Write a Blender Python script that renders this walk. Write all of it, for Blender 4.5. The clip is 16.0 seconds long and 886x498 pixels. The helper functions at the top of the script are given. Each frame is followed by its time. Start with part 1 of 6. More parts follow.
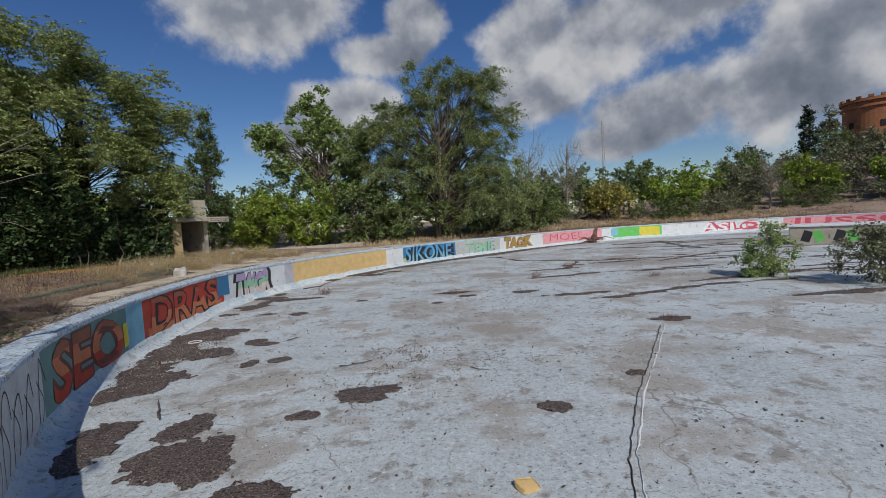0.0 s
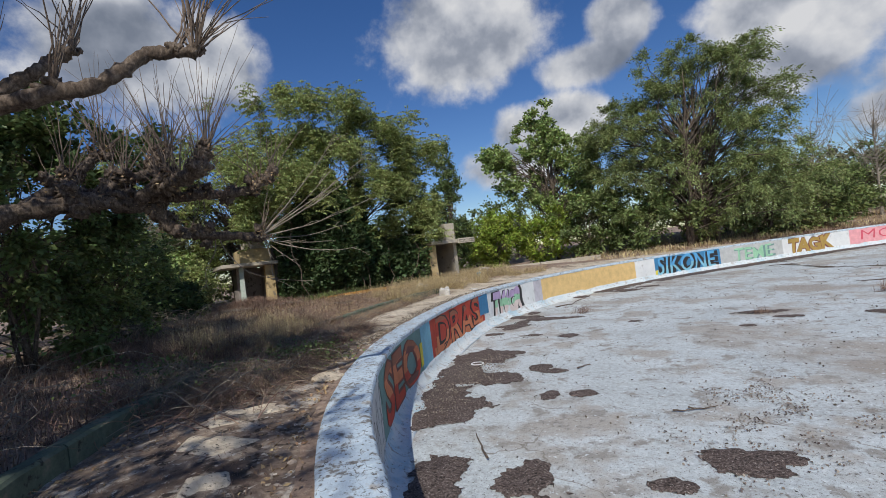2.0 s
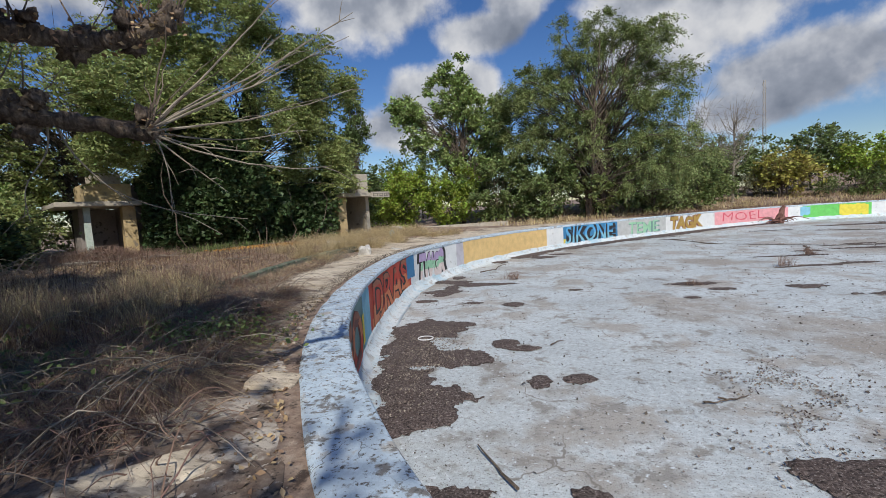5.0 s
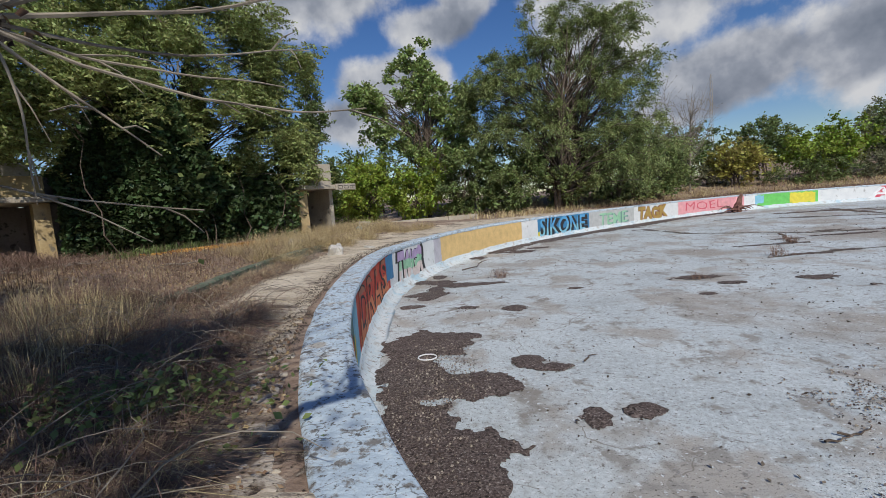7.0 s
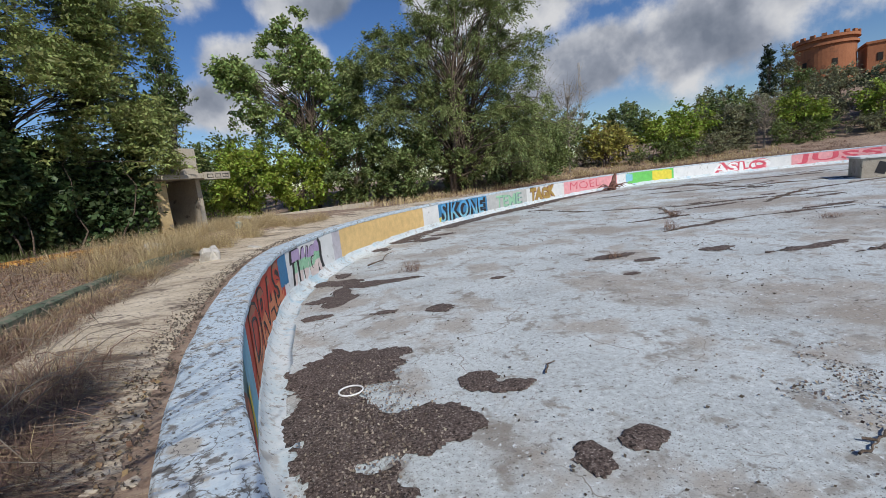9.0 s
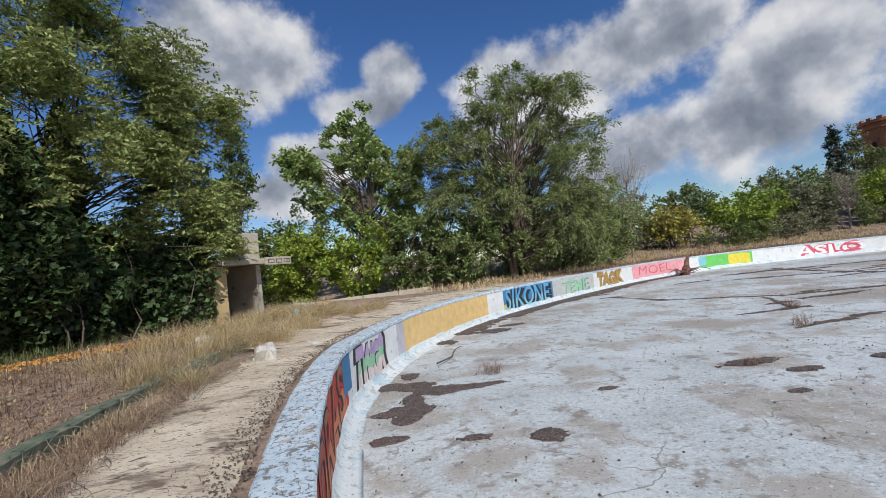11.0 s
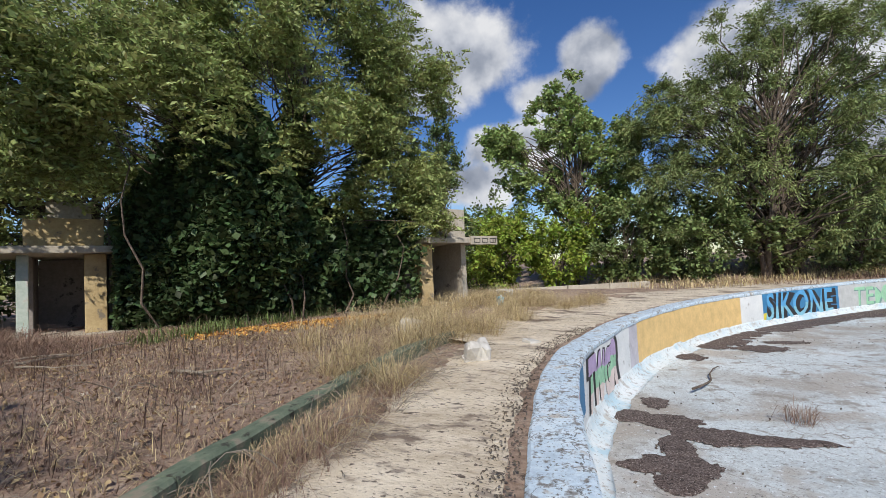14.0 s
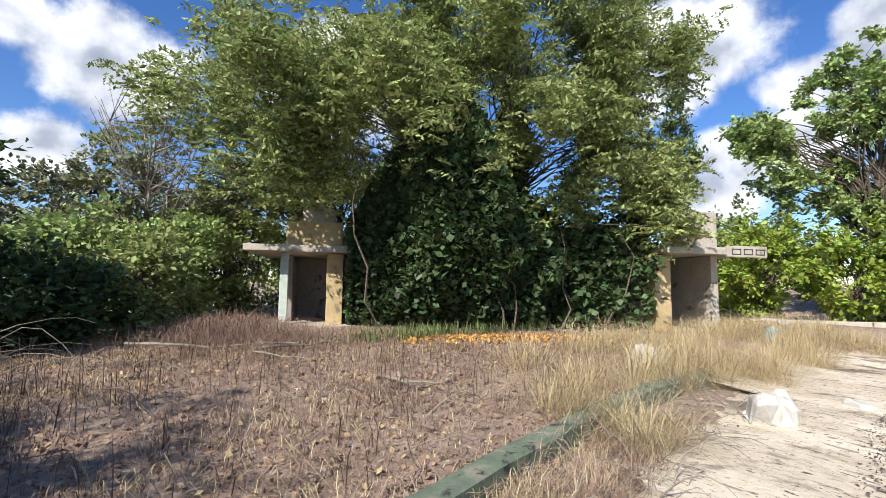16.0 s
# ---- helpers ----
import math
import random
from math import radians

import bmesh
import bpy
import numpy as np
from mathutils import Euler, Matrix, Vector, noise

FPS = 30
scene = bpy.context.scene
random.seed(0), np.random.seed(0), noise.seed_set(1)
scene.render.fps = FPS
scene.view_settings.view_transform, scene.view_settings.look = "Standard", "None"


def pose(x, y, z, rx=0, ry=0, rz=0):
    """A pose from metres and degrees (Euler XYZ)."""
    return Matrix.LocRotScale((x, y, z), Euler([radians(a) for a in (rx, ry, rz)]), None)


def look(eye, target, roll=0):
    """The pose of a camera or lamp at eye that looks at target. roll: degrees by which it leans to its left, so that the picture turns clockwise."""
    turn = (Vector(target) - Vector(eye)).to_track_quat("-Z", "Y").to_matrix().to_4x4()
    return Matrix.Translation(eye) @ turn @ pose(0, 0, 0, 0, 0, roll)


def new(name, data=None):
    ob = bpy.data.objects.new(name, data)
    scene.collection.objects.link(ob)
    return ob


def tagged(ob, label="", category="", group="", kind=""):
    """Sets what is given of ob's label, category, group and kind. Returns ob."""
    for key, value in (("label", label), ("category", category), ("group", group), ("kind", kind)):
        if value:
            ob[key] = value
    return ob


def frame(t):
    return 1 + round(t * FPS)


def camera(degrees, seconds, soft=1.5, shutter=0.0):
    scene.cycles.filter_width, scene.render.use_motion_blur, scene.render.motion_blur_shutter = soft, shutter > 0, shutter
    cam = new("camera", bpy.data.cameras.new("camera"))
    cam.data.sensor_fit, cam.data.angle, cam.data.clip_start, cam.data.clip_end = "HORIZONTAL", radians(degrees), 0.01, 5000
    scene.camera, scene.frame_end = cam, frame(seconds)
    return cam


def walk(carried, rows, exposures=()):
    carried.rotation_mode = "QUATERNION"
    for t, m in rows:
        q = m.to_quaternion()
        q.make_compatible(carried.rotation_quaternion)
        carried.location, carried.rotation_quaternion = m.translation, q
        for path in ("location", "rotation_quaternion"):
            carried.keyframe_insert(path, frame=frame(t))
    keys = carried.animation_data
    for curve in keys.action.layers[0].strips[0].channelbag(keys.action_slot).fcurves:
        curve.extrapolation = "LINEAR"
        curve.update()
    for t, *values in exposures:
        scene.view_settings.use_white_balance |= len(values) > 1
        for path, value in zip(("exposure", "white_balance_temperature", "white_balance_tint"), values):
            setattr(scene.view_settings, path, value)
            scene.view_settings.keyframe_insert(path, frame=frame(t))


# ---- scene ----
cam = camera(90.0, 16.0, soft=0.8)
METRES, EYE, TILT, LEAN, TURN = 16.0, 2.944, 0.0, 0.0, 0.0
ROWS = [
    (0.0, 0.0, 0.0, 0.0, -0.19, -3.27, 3.39),
    (0.5, -0.0336, 0.0146, -0.0002, 7.41, -2.99, 3.72),
    (1.0, -0.0691, 0.0335, 0.0023, 13.38, -2.1, 4.34),
    (1.5, -0.1008, 0.0511, 0.0013, 20.18, -0.54, 5.85),
    (2.0, -0.1324, 0.0726, 0.0035, 26.83, 1.29, 7.16),
    (2.5, -0.1598, 0.0865, 0.0031, 29.35, 1.73, 7.8),
    (3.0, -0.183, 0.1001, 0.0011, 29.24, 1.04, 7.65),
    (3.5, -0.2099, 0.1186, 0.0012, 24.52, -1.13, 6.24),
    (4.0, -0.2355, 0.1334, -0.001, 18.26, -3.49, 4.59),
    (4.5, -0.2582, 0.1544, -0.0031, 14.25, -4.55, 3.76),
    (7.0, -0.3582, 0.2786, -0.0043, 6.27, -6.08, 4.27),
    (7.5, -0.372, 0.3083, -0.0031, 1.13, -7.65, 3.95),
    (8.0, -0.3829, 0.3334, -0.0042, -5.26, -8.87, 3.49),
    (10.5, -0.4269, 0.4812, -0.0038, -8.32, -8.38, 7.66),
    (11.0, -0.4468, 0.5118, 0.0077, -2.37, 2.21, 6.1),
    (11.5, -0.4608, 0.5397, 0.0065, -2.92, 2.22, 2.18),
    (12.0, -0.4703, 0.5642, 0.0033, -5.36, 1.31, 0.51),
    (12.5, -0.4753, 0.591, 0.0048, -4.91, 0.8, -0.33),
    (13.0, -0.4867, 0.6149, 0.0028, 0.9, 1.09, 0.86),
    (13.5, -0.502, 0.6461, 0.0046, 10.43, 1.91, 2.1),
    (14.0, -0.5257, 0.6689, 0.006, 21.72, 2.56, 2.79),
    (14.5, -0.5523, 0.6779, 0.002, 34.21, 3.37, 3.31),
    (15.0, -0.573, 0.688, 0.0015, 46.46, 4.24, 3.31),
    (15.5, -0.5835, 0.7099, 0.0008, 52.31, 4.69, 2.0),
    (16.0, -0.5916, 0.7366, -0.0004, 47.82, 4.95, -0.68),
]
walk(cam, [(t, pose(0, 0, EYE, TILT, LEAN, TURN) @ pose(METRES * x, METRES * y, METRES * z, 90 + pitch, roll, yaw)) for t, x, y, z, yaw, pitch, roll in ROWS],
     exposures=[(0.0, -0.5), (1.0, -0.3), (1.5, -0.18), (2.0, -0.12), (2.5, 0.15), (3.5, 0.05), (4.5, -0.05), (7.0, -0.25), (10.5, -0.05), (11.5, -0.02), (13.0, -0.1), (14.5, 0.25), (15.0, 0.4), (15.5, 0.74), (16.0, 0.82)])

# ---- light ----
SUN_AZ, SUN_EL = 161.0, 41.0      # degrees clockwise from +y, and above the horizon
world = bpy.data.worlds.new("sky")
scene.world = world
world.use_nodes = True


def link(nt, a, b):
    nt.links.new(a, b)


def build_sky():
    nt = world.node_tree
    nt.nodes.clear()
    N = nt.nodes.new
    out = N("ShaderNodeOutputWorld")
    sky = N("ShaderNodeTexSky")
    sky.sky_type, sky.sun_disc = "NISHITA", False
    sky.sun_elevation, sky.sun_rotation = radians(SUN_EL), radians(SUN_AZ)
    sky.air_density, sky.dust_density, sky.ozone_density = 1.0, 0.3, 3.0
    blue = N("ShaderNodeBackground")
    blue.inputs["Strength"].default_value = 0.10
    hsv = N("ShaderNodeHueSaturation")
    hsv.inputs["Saturation"].default_value, hsv.inputs["Hue"].default_value = 1.26, 0.512
    link(nt, sky.outputs[0], hsv.inputs["Color"])
    link(nt, hsv.outputs[0], blue.inputs["Color"])
    co = N("ShaderNodeTexCoord")
    sep = N("ShaderNodeSeparateXYZ")
    link(nt, co.outputs["Generated"], sep.inputs[0])

    def m(op, a, b=None, c=None):
        n = N("ShaderNodeMath")
        n.operation = op
        for i, v in enumerate((a, b, c)):
            if v is None:
                continue
            if isinstance(v, (int, float)):
                n.inputs[i].default_value = v
            else:
                link(nt, v, n.inputs[i])
        return n.outputs[0]

    az = m("MULTIPLY", m("ARCTAN2", sep.outputs[0], sep.outputs[1]), 57.2958)
    el = m("MULTIPLY", m("ARCSINE", sep.outputs[2]), 57.2958)
    comb = N("ShaderNodeCombineXYZ")
    link(nt, az, comb.inputs[0]), link(nt, el, comb.inputs[1])
    # large heaps of cloud: azimuth, elevation, half width, half height (degrees)
    heaps = [(-20.6, 26, 13.5, 6.6), (-2, 24, 4.2, 3.6), (-6.5, 20.5, 6.5, 3.0), (-13, 14.5, 6, 4), (-17, 10.5, 6, 3.6), (12, 21, 7, 5.5),
             (19.6, 20, 9, 6), (13, 15, 6.5, 4), (26, 22, 8, 5), (27, 11.5, 9, 4), (38, 11.5, 9, 5.5), (43, 17, 9, 7), (34, 24, 8, 5.5),
             (22, 8.5, 6, 2.4), (-7.8, 15, 4.2, 4), (-86, 22, 8.5, 6), (-93, 24, 3, 3), (-91, 13, 5, 3.5), (-58, 24, 13, 7),
             (60, 20, 14, 12), (20, 50, 20, 9)]
    tot = None
    for a, e, w, h in heaps:
        sub = N("ShaderNodeVectorMath")
        sub.operation = "SUBTRACT"
        link(nt, comb.outputs[0], sub.inputs[0])
        sub.inputs[1].default_value = (a, e, 0)
        mul = N("ShaderNodeVectorMath")
        mul.operation = "MULTIPLY"
        link(nt, sub.outputs[0], mul.inputs[0])
        mul.inputs[1].default_value = (1 / w, 1 / h, 0)
        ln = N("ShaderNodeVectorMath")
        ln.operation = "LENGTH"
        link(nt, mul.outputs[0], ln.inputs[0])
        v = m("SUBTRACT", 1.0, ln.outputs["Value"])
        tot = v if tot is None else m("SMOOTH_MAX", tot, v, 0.25)
    n1 = N("ShaderNodeTexNoise")
    n1.inputs["Scale"].default_value, n1.inputs["Detail"].default_value, n1.inputs["Roughness"].default_value = 7.0, 11, 0.6
    link(nt, co.outputs["Generated"], n1.inputs["Vector"])
    n2 = N("ShaderNodeTexNoise")
    n2.inputs["Scale"].default_value, n2.inputs["Detail"].default_value = 3.5, 4
    link(nt, co.outputs["Generated"], n2.inputs["Vector"])
    shift = N("ShaderNodeVectorMath")
    shift.inputs[1].default_value = (0.012, -0.012, 0.045)
    link(nt, co.outputs["Generated"], shift.inputs[0])
    n3 = N("ShaderNodeTexNoise")
    n3.inputs["Scale"].default_value, n3.inputs["Detail"].default_value, n3.inputs["Roughness"].default_value = 7.0, 6, 0.5
    link(nt, shift.outputs[0], n3.inputs["Vector"])
    n4 = N("ShaderNodeTexNoise")
    n4.inputs["Scale"].default_value, n4.inputs["Detail"].default_value, n4.inputs["Roughness"].default_value = 7.0, 6, 0.5
    link(nt, co.outputs["Generated"], n4.inputs["Vector"])
    relief = m("SUBTRACT", n3.outputs[0], n4.outputs[0])
    dens = m("ADD", m("MULTIPLY", tot, 1.25), m("MULTIPLY", m("SUBTRACT", n1.outputs[0], 0.5), 2.0))
    cover = N("ShaderNodeMapRange")
    cover.interpolation_type = "SMOOTHSTEP"
    cover.inputs["From Min"].default_value, cover.inputs["From Max"].default_value = -0.10, 0.46
    link(nt, dens, cover.inputs["Value"])
    tone = N("ShaderNodeValToRGB")
    cr = tone.color_ramp
    cr.elements[0].position, cr.elements[0].color = 0.12, (0.90, 0.91, 0.94, 1)
    cr.elements[1].position, cr.elements[1].color = 0.95, (0.24, 0.28, 0.36, 1)
    cr.elements.new(0.38).color = (0.66, 0.69, 0.76, 1)
    cr.elements.new(0.62).color = (0.40, 0.44, 0.53, 1)
    link(nt, m("ADD", m("MULTIPLY", relief, 2.6), m("ADD", m("MULTIPLY", dens, 0.28), m("MULTIPLY", n2.outputs[0], 0.62))), tone.inputs[0])
    white = N("ShaderNodeBackground")
    white.inputs["Strength"].default_value = 0.80
    link(nt, tone.outputs[0], white.inputs["Color"])
    mix = N("ShaderNodeMixShader")
    link(nt, cover.outputs[0], mix.inputs[0])
    link(nt, blue.outputs[0], mix.inputs[1]), link(nt, white.outputs[0], mix.inputs[2])
    link(nt, mix.outputs[0], out.inputs["Surface"])


build_sky()
sun = new("sun", bpy.data.lights.new("sun", "SUN"))
sun.data.energy, sun.data.angle, sun.data.color = 4.2, radians(0.53), (1.0, 0.95, 0.87)
sa, se = radians(SUN_AZ), radians(SUN_EL)
sun.matrix_world = look((math.sin(sa) * math.cos(se) * 60, math.cos(sa) * math.cos(se) * 60, math.sin(se) * 60), (0, 0, 0))


# ---- materials ----
def material(name, cols, scale=3.0, fine=40.0, rough=0.9, bump=0.3, stretch=(1, 1, 1), spots=None, island=0.0, obj_var=0.0, metal=0.0, trans=0.0, detail_mix=0.45, bump_scale=None, cracks=None):
    """cols: two or three colours spread by a broad noise, broken by a fine one. spots: (colour, scale, amount) for stains.
    island: change of value from piece to piece; trans: share of light let through (leaves)."""
    mat = bpy.data.materials.new(name)
    mat.use_nodes = True
    nt = mat.node_tree
    N = nt.nodes.new
    bsdf = nt.nodes["Principled BSDF"]
    co = N("ShaderNodeNewGeometry")
    mp = N("ShaderNodeMapping")
    mp.inputs["Scale"].default_value = stretch
    link(nt, co.outputs["Position"], mp.inputs[0])

    def noise_node(s, d=5, r=0.55):
        n = N("ShaderNodeTexNoise")
        n.inputs["Scale"].default_value, n.inputs["Detail"].default_value, n.inputs["Roughness"].default_value = s, d, r
        link(nt, mp.outputs[0], n.inputs["Vector"])
        return n.outputs[0]

    big, small = noise_node(scale), noise_node(fine, 6, 0.65)
    mixv = N("ShaderNodeMix")
    mixv.inputs[0].default_value = detail_mix
    link(nt, big, mixv.inputs[2]), link(nt, small, mixv.inputs[3])
    ramp = N("ShaderNodeValToRGB")
    cr = ramp.color_ramp
    cr.elements[0].position, cr.elements[1].position = 0.36, 0.64
    cr.elements[0].color, cr.elements[1].color = (*cols[0], 1), (*cols[-1], 1)
    if len(cols) == 3:
        cr.elements.new(0.5).color = (*cols[1], 1)
    link(nt, mixv.outputs[0], ramp.inputs[0])
    col = ramp.outputs[0]
    for sc, ss, am in spots or ():
        n = noise_node(ss, 7, 0.62)
        st = N("ShaderNodeMapRange")
        st.interpolation_type = "SMOOTHSTEP"
        st.inputs["From Min"].default_value, st.inputs["From Max"].default_value = 0.66 - am * 0.25, 0.74 - am * 0.22
        link(nt, n, st.inputs["Value"])
        mx = N("ShaderNodeMix")
        mx.data_type = "RGBA"
        link(nt, st.outputs[0], mx.inputs[0]), link(nt, col, mx.inputs[6])
        mx.inputs[7].default_value = (*sc, 1)
        col = mx.outputs[2]
    if cracks:
        ck, cs, cw = cracks
        wn = N("ShaderNodeTexNoise")
        wn.inputs["Scale"].default_value, wn.inputs["Detail"].default_value = cs * 1.3, 5
        link(nt, mp.outputs[0], wn.inputs["Vector"])
        wv = N("ShaderNodeVectorMath")
        wv.operation = "MULTIPLY_ADD"
        wv.inputs[1].default_value = (1.1 / cs, 1.1 / cs, 1.1 / cs)
        link(nt, wn.outputs["Color"], wv.inputs[0]), link(nt, mp.outputs[0], wv.inputs[2])
        vo = N("ShaderNodeTexVoronoi")
        vo.feature = "DISTANCE_TO_EDGE"
        vo.inputs["Scale"].default_value = cs
        link(nt, wv.outputs[0], vo.inputs["Vector"])
        cm = N("ShaderNodeMapRange")
        cm.inputs["From Min"].default_value, cm.inputs["From Max"].default_value = cw * 0.4, cw
        cm.inputs["To Min"].default_value, cm.inputs["To Max"].default_value = 0.85, 0.0
        link(nt, vo.outputs["Distance"], cm.inputs["Value"])
        gate = N("ShaderNodeMapRange")
        gate.inputs["From Min"].default_value, gate.inputs["From Max"].default_value = 0.45, 0.55
        link(nt, big, gate.inputs["Value"])
        gm = N("ShaderNodeMath")
        gm.operation = "MULTIPLY"
        link(nt, cm.outputs[0], gm.inputs[0]), link(nt, gate.outputs[0], gm.inputs[1])
        mx = N("ShaderNodeMix")
        mx.data_type = "RGBA"
        link(nt, gm.outputs[0], mx.inputs[0]), link(nt, col, mx.inputs[6])
        mx.inputs[7].default_value = (*ck, 1)
        col = mx.outputs[2]
    if island or obj_var:
        src = co.outputs["Random Per Island"] if island else N("ShaderNodeObjectInfo").outputs["Random"]
        hs = N("ShaderNodeHueSaturation")
        mr = N("ShaderNodeMapRange")
        amt = island or obj_var
        mr.inputs["To Min"].default_value, mr.inputs["To Max"].default_value = 1 - amt, 1 + amt
        link(nt, src, mr.inputs["Value"]), link(nt, mr.outputs[0], hs.inputs["Value"])
        mr2 = N("ShaderNodeMapRange")
        mr2.inputs["To Min"].default_value, mr2.inputs["To Max"].default_value = 0.5 - amt * 0.06, 0.5 + amt * 0.06
        link(nt, src, mr2.inputs["Value"]), link(nt, mr2.outputs[0], hs.inputs["Hue"])
        link(nt, col, hs.inputs["Color"])
        col = hs.outputs[0]
    link(nt, col, bsdf.inputs["Base Color"])
    bsdf.inputs["Roughness"].default_value, bsdf.inputs["Metallic"].default_value = rough, metal
    bsdf.inputs["Specular IOR Level"].default_value = 0.3
    if bump:
        bn = N("ShaderNodeBump")
        bn.inputs["Strength"].default_value, bn.inputs["Distance"].default_value = bump, 0.02
        link(nt, noise_node(bump_scale, 8, 0.7) if bump_scale else mixv.outputs[0], bn.inputs["Height"])
        link(nt, bn.outputs[0], bsdf.inputs["Normal"])
    if trans:
        tr = N("ShaderNodeBsdfTranslucent")
        link(nt, col, tr.inputs["Color"])
        ms = N("ShaderNodeMixShader")
        ms.inputs[0].default_value = trans
        link(nt, bsdf.outputs[0], ms.inputs[1]), link(nt, tr.outputs[0], ms.inputs[2])
        link(nt, ms.outputs[0], nt.nodes["Material Output"].inputs["Surface"])
    return mat


def leaf_mat(name, dark, light, trans=0.26):
    return material(name, [dark, light], scale=0.5, fine=3.0, rough=0.5, bump=0, island=0.5, trans=trans)


M_FLOOR = material("pool_floor_paint", [(0.40, 0.435, 0.445), (0.56, 0.615, 0.628), (0.68, 0.728, 0.738)], scale=0.45, fine=13, rough=0.75, bump=0.8, detail_mix=0.6,
                   spots=[((0.43, 0.41, 0.375), 0.42, 0.62), ((0.37, 0.34, 0.30), 0.12, 0.62), ((0.29, 0.27, 0.24), 0.8, 0.3), ((0.33, 0.32, 0.295), 1.9, 0.42), ((0.24, 0.23, 0.215), 6.5, 0.36), ((0.70, 0.75, 0.77), 13, 0.32), ((0.13, 0.12, 0.105), 21, 0.33), ((0.20, 0.19, 0.18), 48, 0.36)], bump_scale=30,
                   cracks=((0.24, 0.22, 0.19), 0.45, 0.008))
M_COVE = material("pale_cove_paint", [(0.45, 0.56, 0.62), (0.58, 0.645, 0.665), (0.67, 0.70, 0.71)], scale=0.8, fine=11, rough=0.75, bump=0.5,
                  spots=[((0.40, 0.55, 0.63), 0.9, 0.42), ((0.45, 0.45, 0.43), 2.2, 0.42), ((0.36, 0.35, 0.33), 7, 0.35), ((0.22, 0.21, 0.19), 18, 0.3)], bump_scale=20)
M_WALL = material("white_painted_render", [(0.60, 0.62, 0.62), (0.74, 0.75, 0.74)], scale=1.5, fine=18, rough=0.8, bump=0.25,
                  spots=[((0.42, 0.42, 0.40), 2.2, 0.25), ((0.30, 0.29, 0.27), 9, 0.12)], bump_scale=14)
M_COPING = material("blue_flaking_coping_paint", [(0.42, 0.515, 0.60), (0.54, 0.65, 0.735), (0.67, 0.75, 0.80)], scale=1.6, fine=12, rough=0.8, bump=0.9, detail_mix=0.55,
                    spots=[((0.46, 0.44, 0.40), 3.2, 0.34), ((0.22, 0.215, 0.205), 8, 0.46), ((0.12, 0.115, 0.11), 22, 0.44)], bump_scale=14, cracks=((0.10, 0.098, 0.094), 3.4, 0.016))
M_GROUND = material("dry_soil", [(0.185, 0.125, 0.09), (0.305, 0.22, 0.165), (0.43, 0.34, 0.26)], scale=0.7, fine=11, rough=0.97, bump=1.0, detail_mix=0.6,
                    spots=[((0.07, 0.05, 0.04), 4, 0.42), ((0.40, 0.34, 0.27), 8, 0.26), ((0.05, 0.038, 0.03), 17, 0.3)], bump_scale=18)
M_WALK = material("sandy_concrete", [(0.42, 0.345, 0.25), (0.62, 0.535, 0.41), (0.75, 0.665, 0.53)], scale=0.9, fine=8, rough=0.92, bump=0.8, detail_mix=0.5,
                  spots=[((0.20, 0.155, 0.12), 1.1, 0.52), ((0.30, 0.25, 0.20), 3.4, 0.4), ((0.11, 0.085, 0.07), 8, 0.34), ((0.08, 0.065, 0.05), 22, 0.32)], bump_scale=18, stretch=(0.8, 1.7, 1))
M_CRUST = material("dirt_strewn_concrete", [(0.115, 0.08, 0.06), (0.225, 0.17, 0.13), (0.40, 0.335, 0.265)], scale=1.5, fine=9, rough=0.95, bump=1.0, detail_mix=0.55,
                   spots=[((0.54, 0.48, 0.40), 2.3, 0.52), ((0.10, 0.07, 0.055), 1.3, 0.42), ((0.055, 0.042, 0.034), 6, 0.45), ((0.62, 0.57, 0.49), 13, 0.25), ((0.05, 0.04, 0.03), 24, 0.3)], bump_scale=16)
M_DEBRIS = material("leaf_litter_gravel", [(0.032, 0.025, 0.023), (0.10, 0.075, 0.067), (0.24, 0.20, 0.18)], scale=6, fine=30, rough=0.95, bump=1.0, detail_mix=0.8, bump_scale=26,
                    spots=[((0.44, 0.40, 0.37), 34, 0.30), ((0.02, 0.016, 0.014), 22, 0.42)])
M_BARK = material("grey_brown_bark", [(0.045, 0.034, 0.027), (0.115, 0.088, 0.068), (0.23, 0.185, 0.145)], scale=7, fine=34, rough=0.95, bump=1.0, detail_mix=0.7, stretch=(1, 1, 0.5))
M_TWIG = material("dry_twig", [(0.17, 0.14, 0.11), (0.34, 0.30, 0.24)], scale=3, fine=20, rough=0.9, bump=0)
M_STRAW = material("dry_straw", [(0.42, 0.32, 0.17), (0.66, 0.54, 0.33)], scale=0.8, fine=5, rough=0.8, bump=0, island=0.3, trans=0.15)
M_WEED = material("brown_dead_weed", [(0.16, 0.10, 0.076), (0.33, 0.22, 0.165)], scale=0.8, fine=5, rough=0.9, bump=0, island=0.35)
M_STALK = material("dark_dead_stalk", [(0.06, 0.042, 0.034), (0.16, 0.11, 0.085)], scale=0.8, fine=5, rough=0.9, bump=0, island=0.3)
M_CONC = material("weathered_concrete", [(0.32, 0.28, 0.22), (0.50, 0.45, 0.37)], scale=1.4, fine=14, rough=0.9, bump=0.5,
                  spots=[((0.16, 0.14, 0.12), 2.4, 0.3)], bump_scale=15)
M_YPLASTER = material("ochre_plaster", [(0.38, 0.28, 0.14), (0.55, 0.43, 0.24)], scale=2, fine=12, rough=0.9, bump=0.5, spots=[((0.2, 0.17, 0.13), 3, 0.35)])
